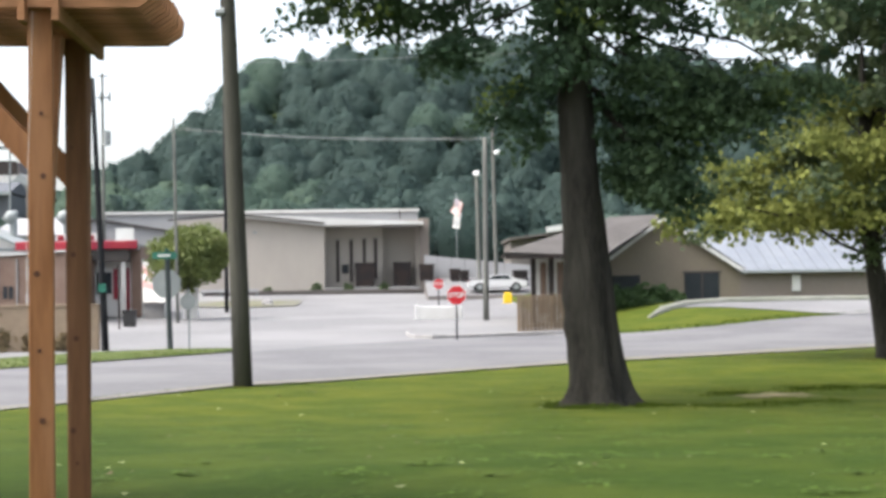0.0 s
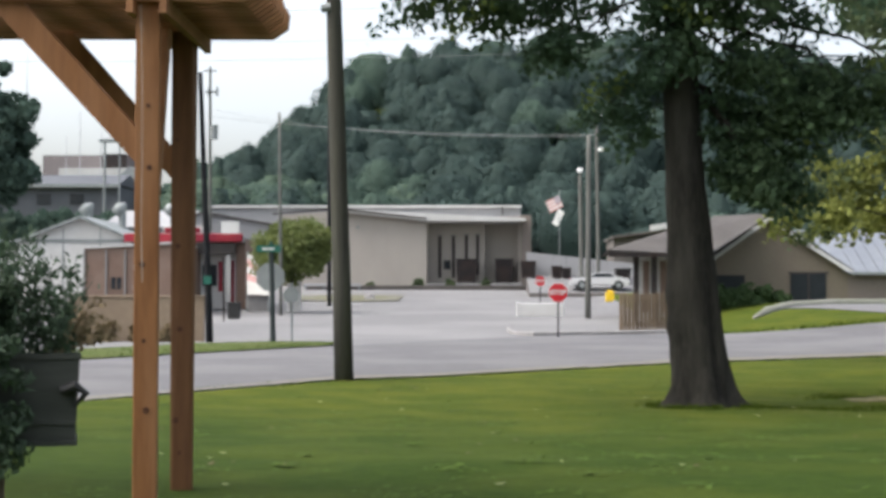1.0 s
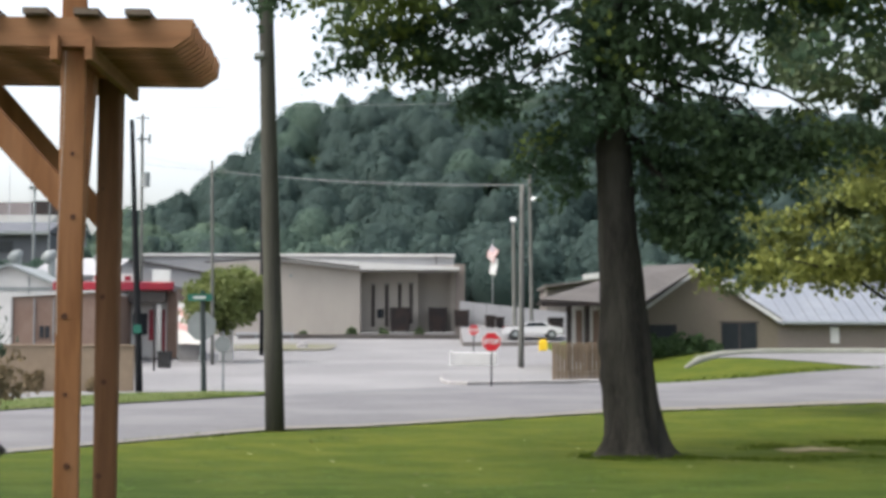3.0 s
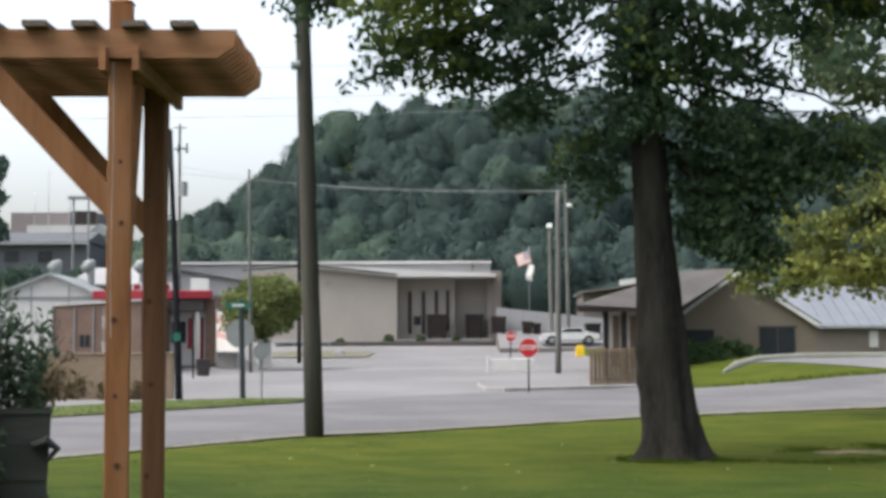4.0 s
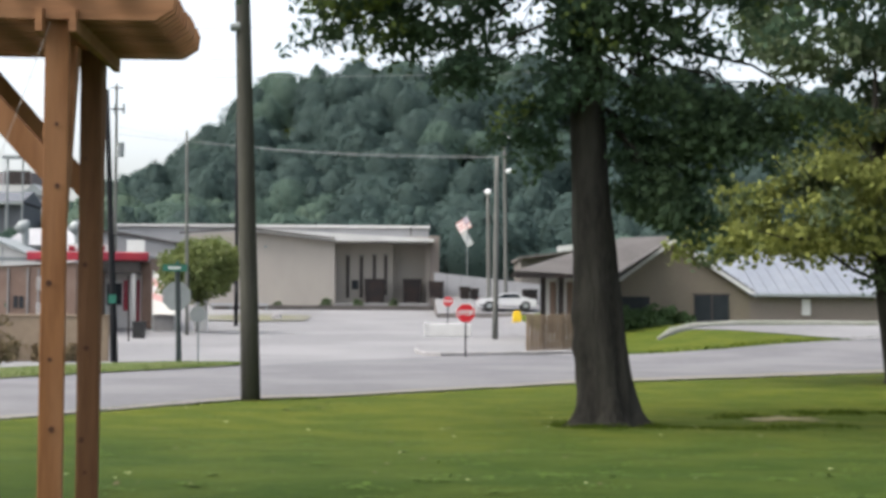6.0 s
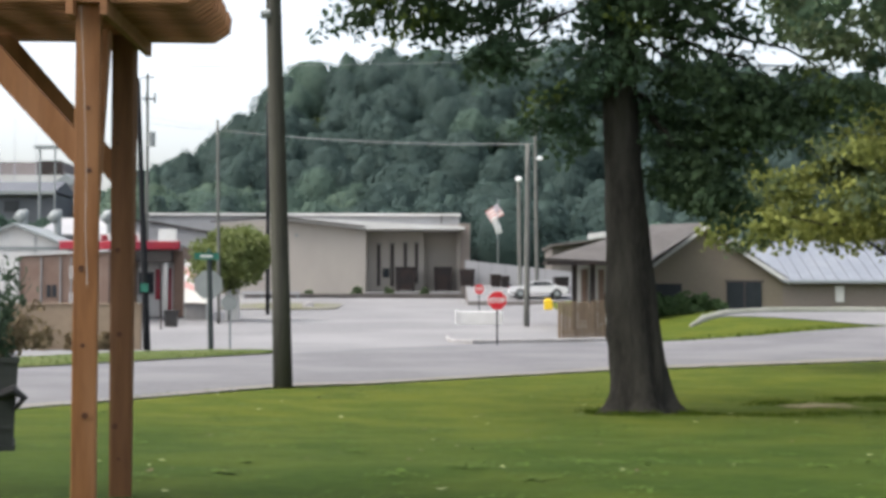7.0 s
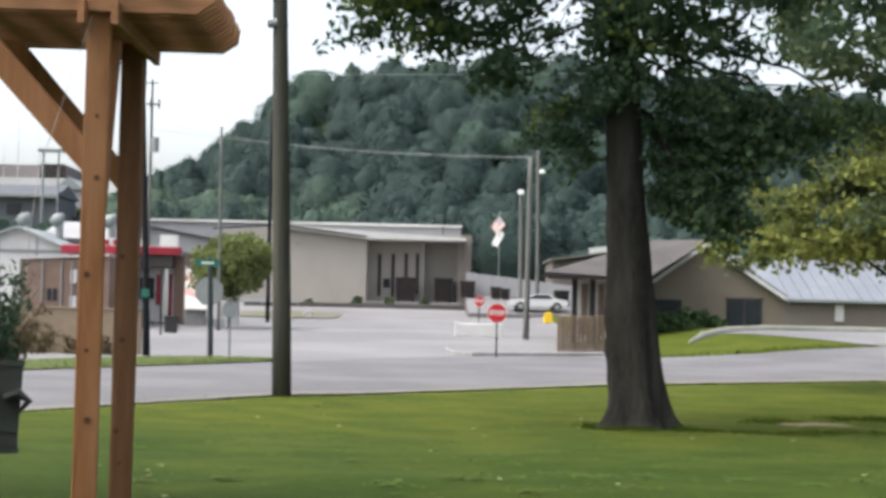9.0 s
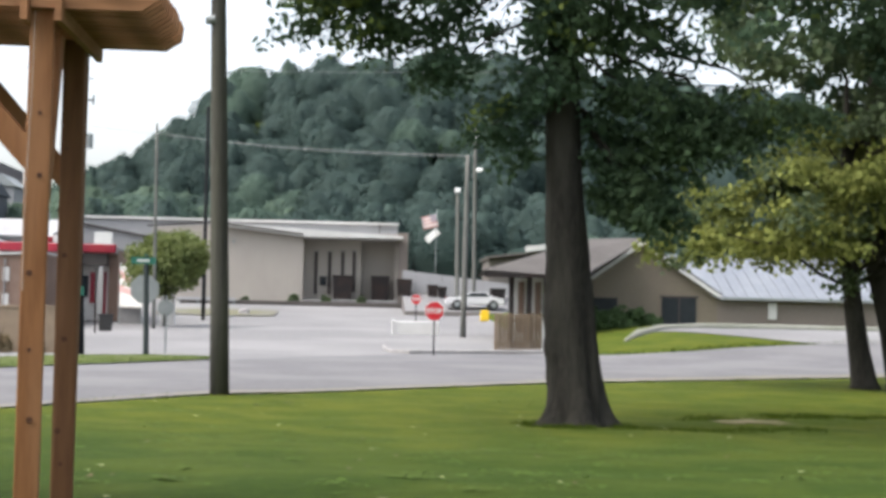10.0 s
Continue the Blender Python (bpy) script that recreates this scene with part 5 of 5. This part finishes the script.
part("second_mast", tube([(-33.3, 130.2, 2), (-33.3, 130.2, 15.4)], (0.09, 0.08), 6), STEEL, sign_pole)
for x, y in ((22, 262), (47, 218), (85, 250), (-50, 95)):
    utility_pole("antenna_mast", ((x - 784) / 2600 * 200, 200, 5), ((x - 784) / 2600 * 200, 200, 1.6 + (550 - y) / 2600 * 200), 0.10, 0.05, "thin distant antenna mast against the sky", STEEL_PALE, 6)


def octagon(r, y0, y1, cx, cz):
    return prism([(cx + r * math.cos(math.pi / 8 + k * math.pi / 4), cz + r * math.sin(math.pi / 8 + k * math.pi / 4)) for k in range(8)], y0, y1)


def lettering(text, size, at, material, parent):
    cu = bpy.data.curves.new("lettering", "FONT")
    cu.body, cu.size, cu.align_x, cu.align_y, cu.extrude, cu.offset = text, size, "CENTER", "CENTER", 0.002, 0.012
    tmp = bpy.data.objects.new("lettering_tmp", cu)
    me = bpy.data.meshes.new_from_object(tmp)
    bpy.data.objects.remove(tmp)
    me.transform(pose(*at, 90))
    me.transform(PLACE[parent].inverted())
    me.materials.clear()
    me.materials.append(material)
    ob = new("lettering", me)
    ob.parent = parent
    return ob


def stop_sign(x, d, y, yb, size, label):
    X, Z = (x - 784) / 2600 * d, 1.6 + (550 - y) / 2600 * d
    zb = gz(X, d)
    s = thing("stop_sign", (X, d, zb), label, "stop sign", "stop signs at the junction")
    part("post", box(X - 0.03, X + 0.03, d, d + 0.04, zb - 0.2, Z + size * 0.42), POLE_DARK, s)
    rim = part("sign_rim", octagon(size * 0.54, d - 0.012, d - 0.002, X, Z), WHITE_PAINT, s, "white sign border")
    part("sign_plate", octagon(size * 0.505, d - 0.02, d - 0.0125, X, Z), RED_SIGN, s, "red octagonal plate")
    lettering("STOP", size * 0.34, (X, d - 0.024, Z), WHITE_PAINT, s)


stop_sign(903, 57, 541, 620, 0.74, "red octagonal stop sign on dark post at junction")
stop_sign(871, 87, 520.5, 575, 0.60, "smaller distant red stop sign on thin post")


def street_sign():
    d = 51
    X = -7.611
    s = thing("street_name_sign", (X, d, 0.1), "green street name blades on a dark post", "street sign")
    part("post", tube([(X + 0.04, d, -0.1), (X - 0.06, d, 3.443)], (0.095, 0.09), 8), POST_GREEN, s)
    part("name_blade", box(-8.160, -7.317, d - 0.12, d - 0.1, 3.168, 3.404), SIGN_GREEN, s, "green name blade")
    part("cross_blade", box(X - 0.06, X - 0.04, d - 0.35, d + 0.35, 3.404 + 0.01, 3.522), SIGN_GREEN, s)
    part("name_bar", box(-7.964, -7.532, d - 0.127, d - 0.121, 3.247, 3.326), WHITE_PAINT, s, "pale lettering bar")
    o = thing("octagonal_sign", (-7.760, 51.6, 0.1), "grey back of an octagonal sign on a post", "road sign")
    part("plate", octagon(0.53, 51.6, 51.62, -7.780, 2.314), STEEL, o)
    part("post", box(-7.760 - 0.03, -7.760 + 0.03, 51.63, 51.67, 0, 2.790), STEEL, o)
    r = thing("round_sign_back", (-7.128, 52.5, 0.1), "grey back of a small round sign on thin post", "road sign")
    part("post", box(-7.128 - 0.035, -7.128 + 0.035, 52.5, 52.54, 0, 2.124), STEEL, r)
    b2 = bmesh.new()
    bmesh.ops.create_cone(b2, cap_ends=True, segments=20, radius1=0.29, radius2=0.29, depth=0.015, matrix=pose(-7.155, 52.48, 1.680, 90))
    part("plate", b2, STEEL, r)
    t = thing("thin_red_post", (-13.182, 72, 0.4), "thin reddish marker post in the lot", "post")
    part("shaft", tube([(-13.154, 72, 0.2), (-13.209, 72, 3.593)], (0.05, 0.045), 8), BROWN_STEEL, t)


street_sign()


def litter_bin():
    X, d = -13.183, 75
    g = gz(X, d)
    b = thing("litter_bin", (X, d, g), "black square litter bin standing in the lot", "bin")
    part("body", prism([(X - 0.27, g), (X + 0.27, g), (X + 0.31, g + 0.74), (X - 0.31, g + 0.74)], d - 0.3, d + 0.3), RUBBER, b)
    part("lid", box(X - 0.34, X + 0.34, d - 0.34, d + 0.34, g + 0.742, g + 0.85, bevel=0.03), RUBBER, b)


litter_bin()


def white_block(x0, x1, y0, y1, d, name, label, cat):
    a, c = (x0 - 784) / 2600 * d, (x1 - 784) / 2600 * d
    g = gz((a + c) / 2, d)
    t = thing(name, ((a + c) / 2, d, g), label, cat)
    part("slab", box(a, c, d, d + 0.35, g - 0.05, 1.6 + (550 - y0) / 2600 * d, bevel=0.03), WHITE_PAINT, t)
    part("end_cap", box(a - 0.06, a + 0.1, d - 0.05, d + 0.4, g - 0.05, 1.66 + (550 - y0) / 2600 * d, bevel=0.02), WHITE_PAINT, t)


white_block(831, 912, 560, 577, 80, "white_barrier", "low white painted barrier block in the lot", "barrier")
white_block(424, 446, 520, 556, 86, "white_cabinet", "white painted cabinet beside the small tree", "cabinet")


def parked_car():
    d = 105
    X, g = 7.71, yard_z(105) + 0.0
    c = thing("parked_car", (X, d, g), "white pickup-like car parked on the sloping yard", "car")
    prof = [(-2.1, 0.35), (-2.12, 0.75), (-1.9, 0.95), (-0.95, 1.0), (-0.35, 1.46), (0.75, 1.48), (1.25, 1.02), (2.05, 0.92), (2.12, 0.55), (2.05, 0.35)]
    bm = prism([(X + a, g + 0.08 + 0.78 * z) for a, z in prof], d - 0.85, d + 0.85)
    bmesh.ops.bevel(bm, geom=[e for e in bm.edges if abs(e.verts[0].co.y - e.verts[1].co.y) < 0.01], offset=0.06, segments=2, affect="EDGES")
    part("body", bm, CAR_WHITE, c)
    part("side_window", prism([(X - 0.75, g + 0.88), (X - 0.3, g + 1.15), (X + 0.7, g + 1.17), (X + 1.05, g + 0.9)], d - 0.862, d - 0.852), WINDOW, c)
    for a in (-1.3, 1.3):
        for y in (-0.88, 0.70):
            b2 = bmesh.new()
            bmesh.ops.create_cone(b2, cap_ends=True, segments=18, radius1=0.34, radius2=0.34, depth=0.2, matrix=pose(X + a, d + y + 0.09, g + 0.33, 90))
            wheel = part("wheel", b2, RUBBER, c)
            b3 = bmesh.new()
            bmesh.ops.create_cone(b3, cap_ends=True, segments=14, radius1=0.19, radius2=0.19, depth=0.03, matrix=pose(X + a, d + y - 0.03, g + 0.33, 90))
            part("rim", b3, STEEL, wheel)
    part("bumper", box(X + 2.08, X + 2.2, d - 0.8, d + 0.8, g + 0.38, g + 0.6, bevel=0.03), RUBBER, c)
    part("tail_light", box(X - 2.14, X - 2.09, d - 0.84, d - 0.6, g + 0.7, g + 0.88), RED_PAINT, c)


parked_car()


def yellow_box():
    X, d = 7.754, 96
    g = gz(X, d)
    t = thing("yellow_marker", (X, d, g), "yellow painted utility box in the lot", "utility box")
    part("body", box(X - 0.27, X + 0.27, d, d + 0.5, g, g + 0.62, bevel=0.03), YELLOW, t)
    part("cap", box(X - 0.2, X + 0.2, d + 0.05, d + 0.45, g + 0.622, g + 0.74, bevel=0.02), YELLOW, t)


yellow_box()


def wire(a, b, sag, r=0.02, label="thin overhead power cable"):
    a, b = Vector(a), Vector(b)
    pts = []
    for i in range(17):
        f = i / 16
        q = a.lerp(b, f)
        q.z -= sag * 4 * f * (1 - f)
        pts.append(q)
    t = tagged(part("overhead_cable", tube(pts, [r] * 17, 5), CABLE), label, "cable", "overhead cables")


WIRE_Z = (14.3, 13.0, 12.25)
wire((-23.215, 120, 16.513), (7.726, 108, 13.598), 0.5, 0.017)
wire((-23.215, 120, 17.118), (5.123, 77, 10.094), 0.7, 0.012)
wire((-34.0, 64, WIRE_Z[0]), (24.0, 56, WIRE_Z[0] - 0.2), 0.7, 0.009)
wire((-34.0, 64, WIRE_Z[1]), (24.0, 56, WIRE_Z[1] - 0.2), 0.7, 0.009)
wire((-34.0, 64, WIRE_Z[2]), (24.0, 56, WIRE_Z[2] - 0.2), 0.7, 0.009)


# ---- planter at the pergola ----
def planter():
    d = 6.6
    x1, zt, zb = -1.833, 1.342, 0.956
    g = gz(-2, d)
    p = thing("planter_box", (x1, d, g), "weathered dark grey planter box on a post with feathery fern", "planter", turn=15.5)
    zt, zb = zt - g, zb - g
    part("box_body", prism([(-0.46, zb), (-0.018, zb), (0, zt), (-0.46, zt)], 0, 0.34), BOX_GREY, p, local=True)
    part("bottom_board", box(-0.47, -0.01, -0.012, 0.36, zb - 0.025, zb - 0.001), BOX_GREY, p, local=True)
    part("rim", box(-0.47, 0.006, -0.008, -0.002, zt - 0.02, zt + 0.004), BOX_GREY, p, local=True)
    part("groove_strip", box(-0.46, -0.014, -0.008, -0.002, zb + 0.07, zb + 0.085), BOX_GREY, p, local=True)
    hook = 1.180 - g
    part("iron_hook", tube([(-0.08, -0.02, hook), (-0.02, -0.03, hook + 0.022), (0.028, -0.03, hook - 0.012), (-0.02, -0.02, hook - 0.07)], (0.02, 0.026, 0.017, 0.008), 8), IRON, p, "black iron hook", local=True)
    part("stand_post", box(-0.42, -0.33, 0.12, 0.21, -0.1, zb - 0.026), SLATE_WOOD, p, local=True)
    rng = np.random.default_rng(61)
    spots = []
    for k in range(64):
        bx, by = rng.uniform(-0.6, -0.03), rng.uniform(0.02, 0.32)
        h = rng.uniform(0.25, 0.62) * (1.0 if bx < -0.2 else 0.8)
        lean = rng.uniform(-0.2, 0.14)
        stem = [(bx + lean * f * f, by, zt + h * f) for f in np.linspace(0, 1, 6)]
        part("stem", tube(stem, np.linspace(0.0035, 0.0015, 6), 4), FERN, p, local=True)
        m = 30 if bx > -0.3 else 70
        f = rng.uniform(0.02, 1, m)
        c = np.stack([bx + lean * f * f, np.full(m, by), zt + h * f], 1)
        spots.append(c + rng.normal(size=(m, 3)) * (0.03, 0.03, 0.015))
    n = 64
    spots.append(clumps(np.stack([rng.uniform(-0.75, -0.30, n), rng.uniform(-0.16, 0.3, n), rng.uniform(zb - 0.16, zt + 0.45, n)], 1), np.full(n, 0.10), [70] * n, 62))
    n = 22
    spots.append(clumps(np.stack([rng.uniform(-0.62, -0.23, n), rng.uniform(-0.22, -0.05, n), rng.uniform(zb - 0.2, zt + 0.08, n)], 1), np.full(n, 0.085), [90] * n, 64))
    world_spots = np.array([PLACE[p] @ Vector(q) for q in np.concatenate(spots)])
    leaf_mesh("fern_foliage", world_spots, 0.019, FERN, p, 63, "feathery dark green foliage", long=2.6)
    dry = []
    for k in range(15):
        bx, by, h, lean = rng.uniform(-0.12, -0.03), rng.uniform(0.05, 0.3), rng.uniform(0.05, 0.24), rng.uniform(0.08, 0.26)
        arc = [(bx + lean * f, by, zt + h * math.sin(f * 1.9)) for f in np.linspace(0, 1, 6)]
        part("dry_stem", tube(arc, np.linspace(0.003, 0.0012, 6), 4), DRY, p, local=True)
        f = rng.uniform(0.2, 1, 30)
        dry.append(np.stack([bx + lean * f, np.full(30, by), zt + h * np.sin(f * 1.9)], 1) + rng.normal(size=(30, 3)) * 0.014)
    leaf_mesh("dry_foliage", np.array([PLACE[p] @ Vector(q) for q in np.concatenate(dry)]), 0.016, DRY, p, 65, "dry brown drooping leaves", long=2.2)


planter()


# ---- loose cord hanging from the pergola ----
CORD_AT = (-1.892, 7.93, 3.2)
cord = thing("dangling_cord", CORD_AT, "thin pale loose cord swinging from the pergola", "cord")
part("upper_cord", tube([(0, 0, 0), (0.004, 0, -0.45), (0, 0, -0.9)], (0.002, 0.002, 0.002), 6), CORD, cord, local=True)
cord_end = part("lower_cord", tube([(0, 0, 0), (-0.004, 0, -0.3), (0.004, 0, -0.62)], (0.002, 0.002, 0.0025), 6), CORD, cord, local=True)
cord_end.matrix_basis = Matrix.Translation((0, 0, -0.9))


# ---- flags ----
def flag(name, at, length, height, label, stripes):
    f = thing(name, at, label, "flag")
    n, panels = 5, []
    w = length / n
    for i in range(n):
        bm = bmesh.new()
        cols = []
        m = 7 if stripes else 1
        for j in range(m):
            z0, z1 = -height * j / m, -height * (j + 1) / m
            before = len(bm.faces)
            box(0, w, -0.012, 0.012, z1, z0, bm)
            bm.faces.ensure_lookup_table()
            for fc in bm.faces[before:]:
                fc.material_index = (2 if (stripes and i < 2 and j < 4) else (0 if j % 2 == 0 else 1))
        ob = part("cloth_panel", bm, FLAG_RED if stripes else FLAG_WHITE, f, local=True)
        ob.data.materials.append(FLAG_WHITE)
        ob.data.materials.append(FLAG_BLUE if stripes else FLAG_WHITE)
        ob.matrix_basis = Matrix.Translation((w * i, 0, 0))
        panels.append(ob)
    return f, panels, w


FX, FD = 5.78, 125
flagpole = utility_pole("flagpole", (FX, FD, 2.7), (FX, FD, 10.650), 0.05, 0.035, "thin grey steel flagpole", STEEL, 8)
part("finial", tube([(FX, FD, 10.650), (FX, FD, 10.747)], (0.06, 0.03), 8), STEEL, flagpole)
flag_a = flag("striped_flag", (FX - 0.05, FD, 10.312), 1.3, 1.05, "red and white striped flag waving on pole", True)
flag_b = flag("white_flag", (FX - 0.05, FD, 9.154), 1.4, 0.62, "plain white flag fluttering under the striped one", False)


def key_flag(made, rows, phase):
    """rows: seconds, heading of the fly (degrees), droop (degrees). The panels ripple along the cloth."""
    f, panels, w = made
    at = PLACE[f].translation
    walk(f, [(t, Matrix.Translation(at) @ pose(0, 0, 0, 0, 0, yaw) @ pose(0, 0, 0, 0, droop, 0)) for t, yaw, droop in rows])
    times = [0.4 * i for i in range(26)]
    for i, ob in enumerate(panels):
        keyed = []
        for t in times:
            x = y = 0.0
            for j in range(i + 1):
                a = 24 * math.sin(5.2 * t + phase - 1.3 * j) * (0.35 + 0.2 * j)
                if j < i:
                    x += w * math.cos(radians(a))
                    y += w * math.sin(radians(a))
            keyed.append((t, pose(x, y, 0, 0, 0, a)))
        walk(ob, keyed)


def motions():
    swing = ((0, 2), (1.2, -1), (2.5, 2), (3.8, 0), (5.2, 3), (5.7, 14), (6.1, 20), (6.7, 6), (7.3, -6), (7.6, 8), (8.0, 20), (8.6, 22), (9.0, 17), (9.4, 8), (10.0, 1))
    walk(cord, [(t, Matrix.Translation(CORD_AT) @ pose(0, 0, 0, 0, a, 0)) for t, a in swing])
    walk(cord_end, [(t, pose(0, 0, -0.9, 0, -0.7 * a, 0)) for t, a in swing])
    key_flag(flag_a, ((0, 130, 62), (0.4, 140, 55), (0.8, 150, 45), (1.2, 165, 10), (1.6, 172, 12), (2.0, 160, 22), (2.3, 120, 60), (2.7, 118, 62), (3.4, 150, 30),
                      (3.8, 160, 5), (4.2, 135, 35), (4.5, 115, 55), (4.8, 130, 50), (5.1, 145, 40), (5.5, 150, 28), (6.0, 145, 30), (6.7, 150, 35), (7.3, 160, 25), (7.6, 150, 15),
                      (7.9, 130, 40), (8.2, 105, 55), (8.5, 110, 58), (9.0, 135, 45), (9.5, 160, 25), (10.0, 170, 12)), 0.0)
    key_flag(flag_b, ((0, 150, 74), (0.8, 152, 68), (1.2, 155, 56), (1.6, 158, 48), (2.0, 152, 62), (2.4, 148, 78), (3.0, 148, 80), (3.8, 145, 80), (4.3, 120, 76), (4.6, 70, 72), (4.9, 30, 64),
                      (5.5, 25, 58), (6.0, 28, 62), (6.7, 32, 68), (7.3, 34, 70), (7.9, 40, 78), (8.3, 70, 78), (8.7, 125, 74), (9.0, 150, 62), (9.5, 155, 48), (10.0, 158, 42)), 1.7)


motions()
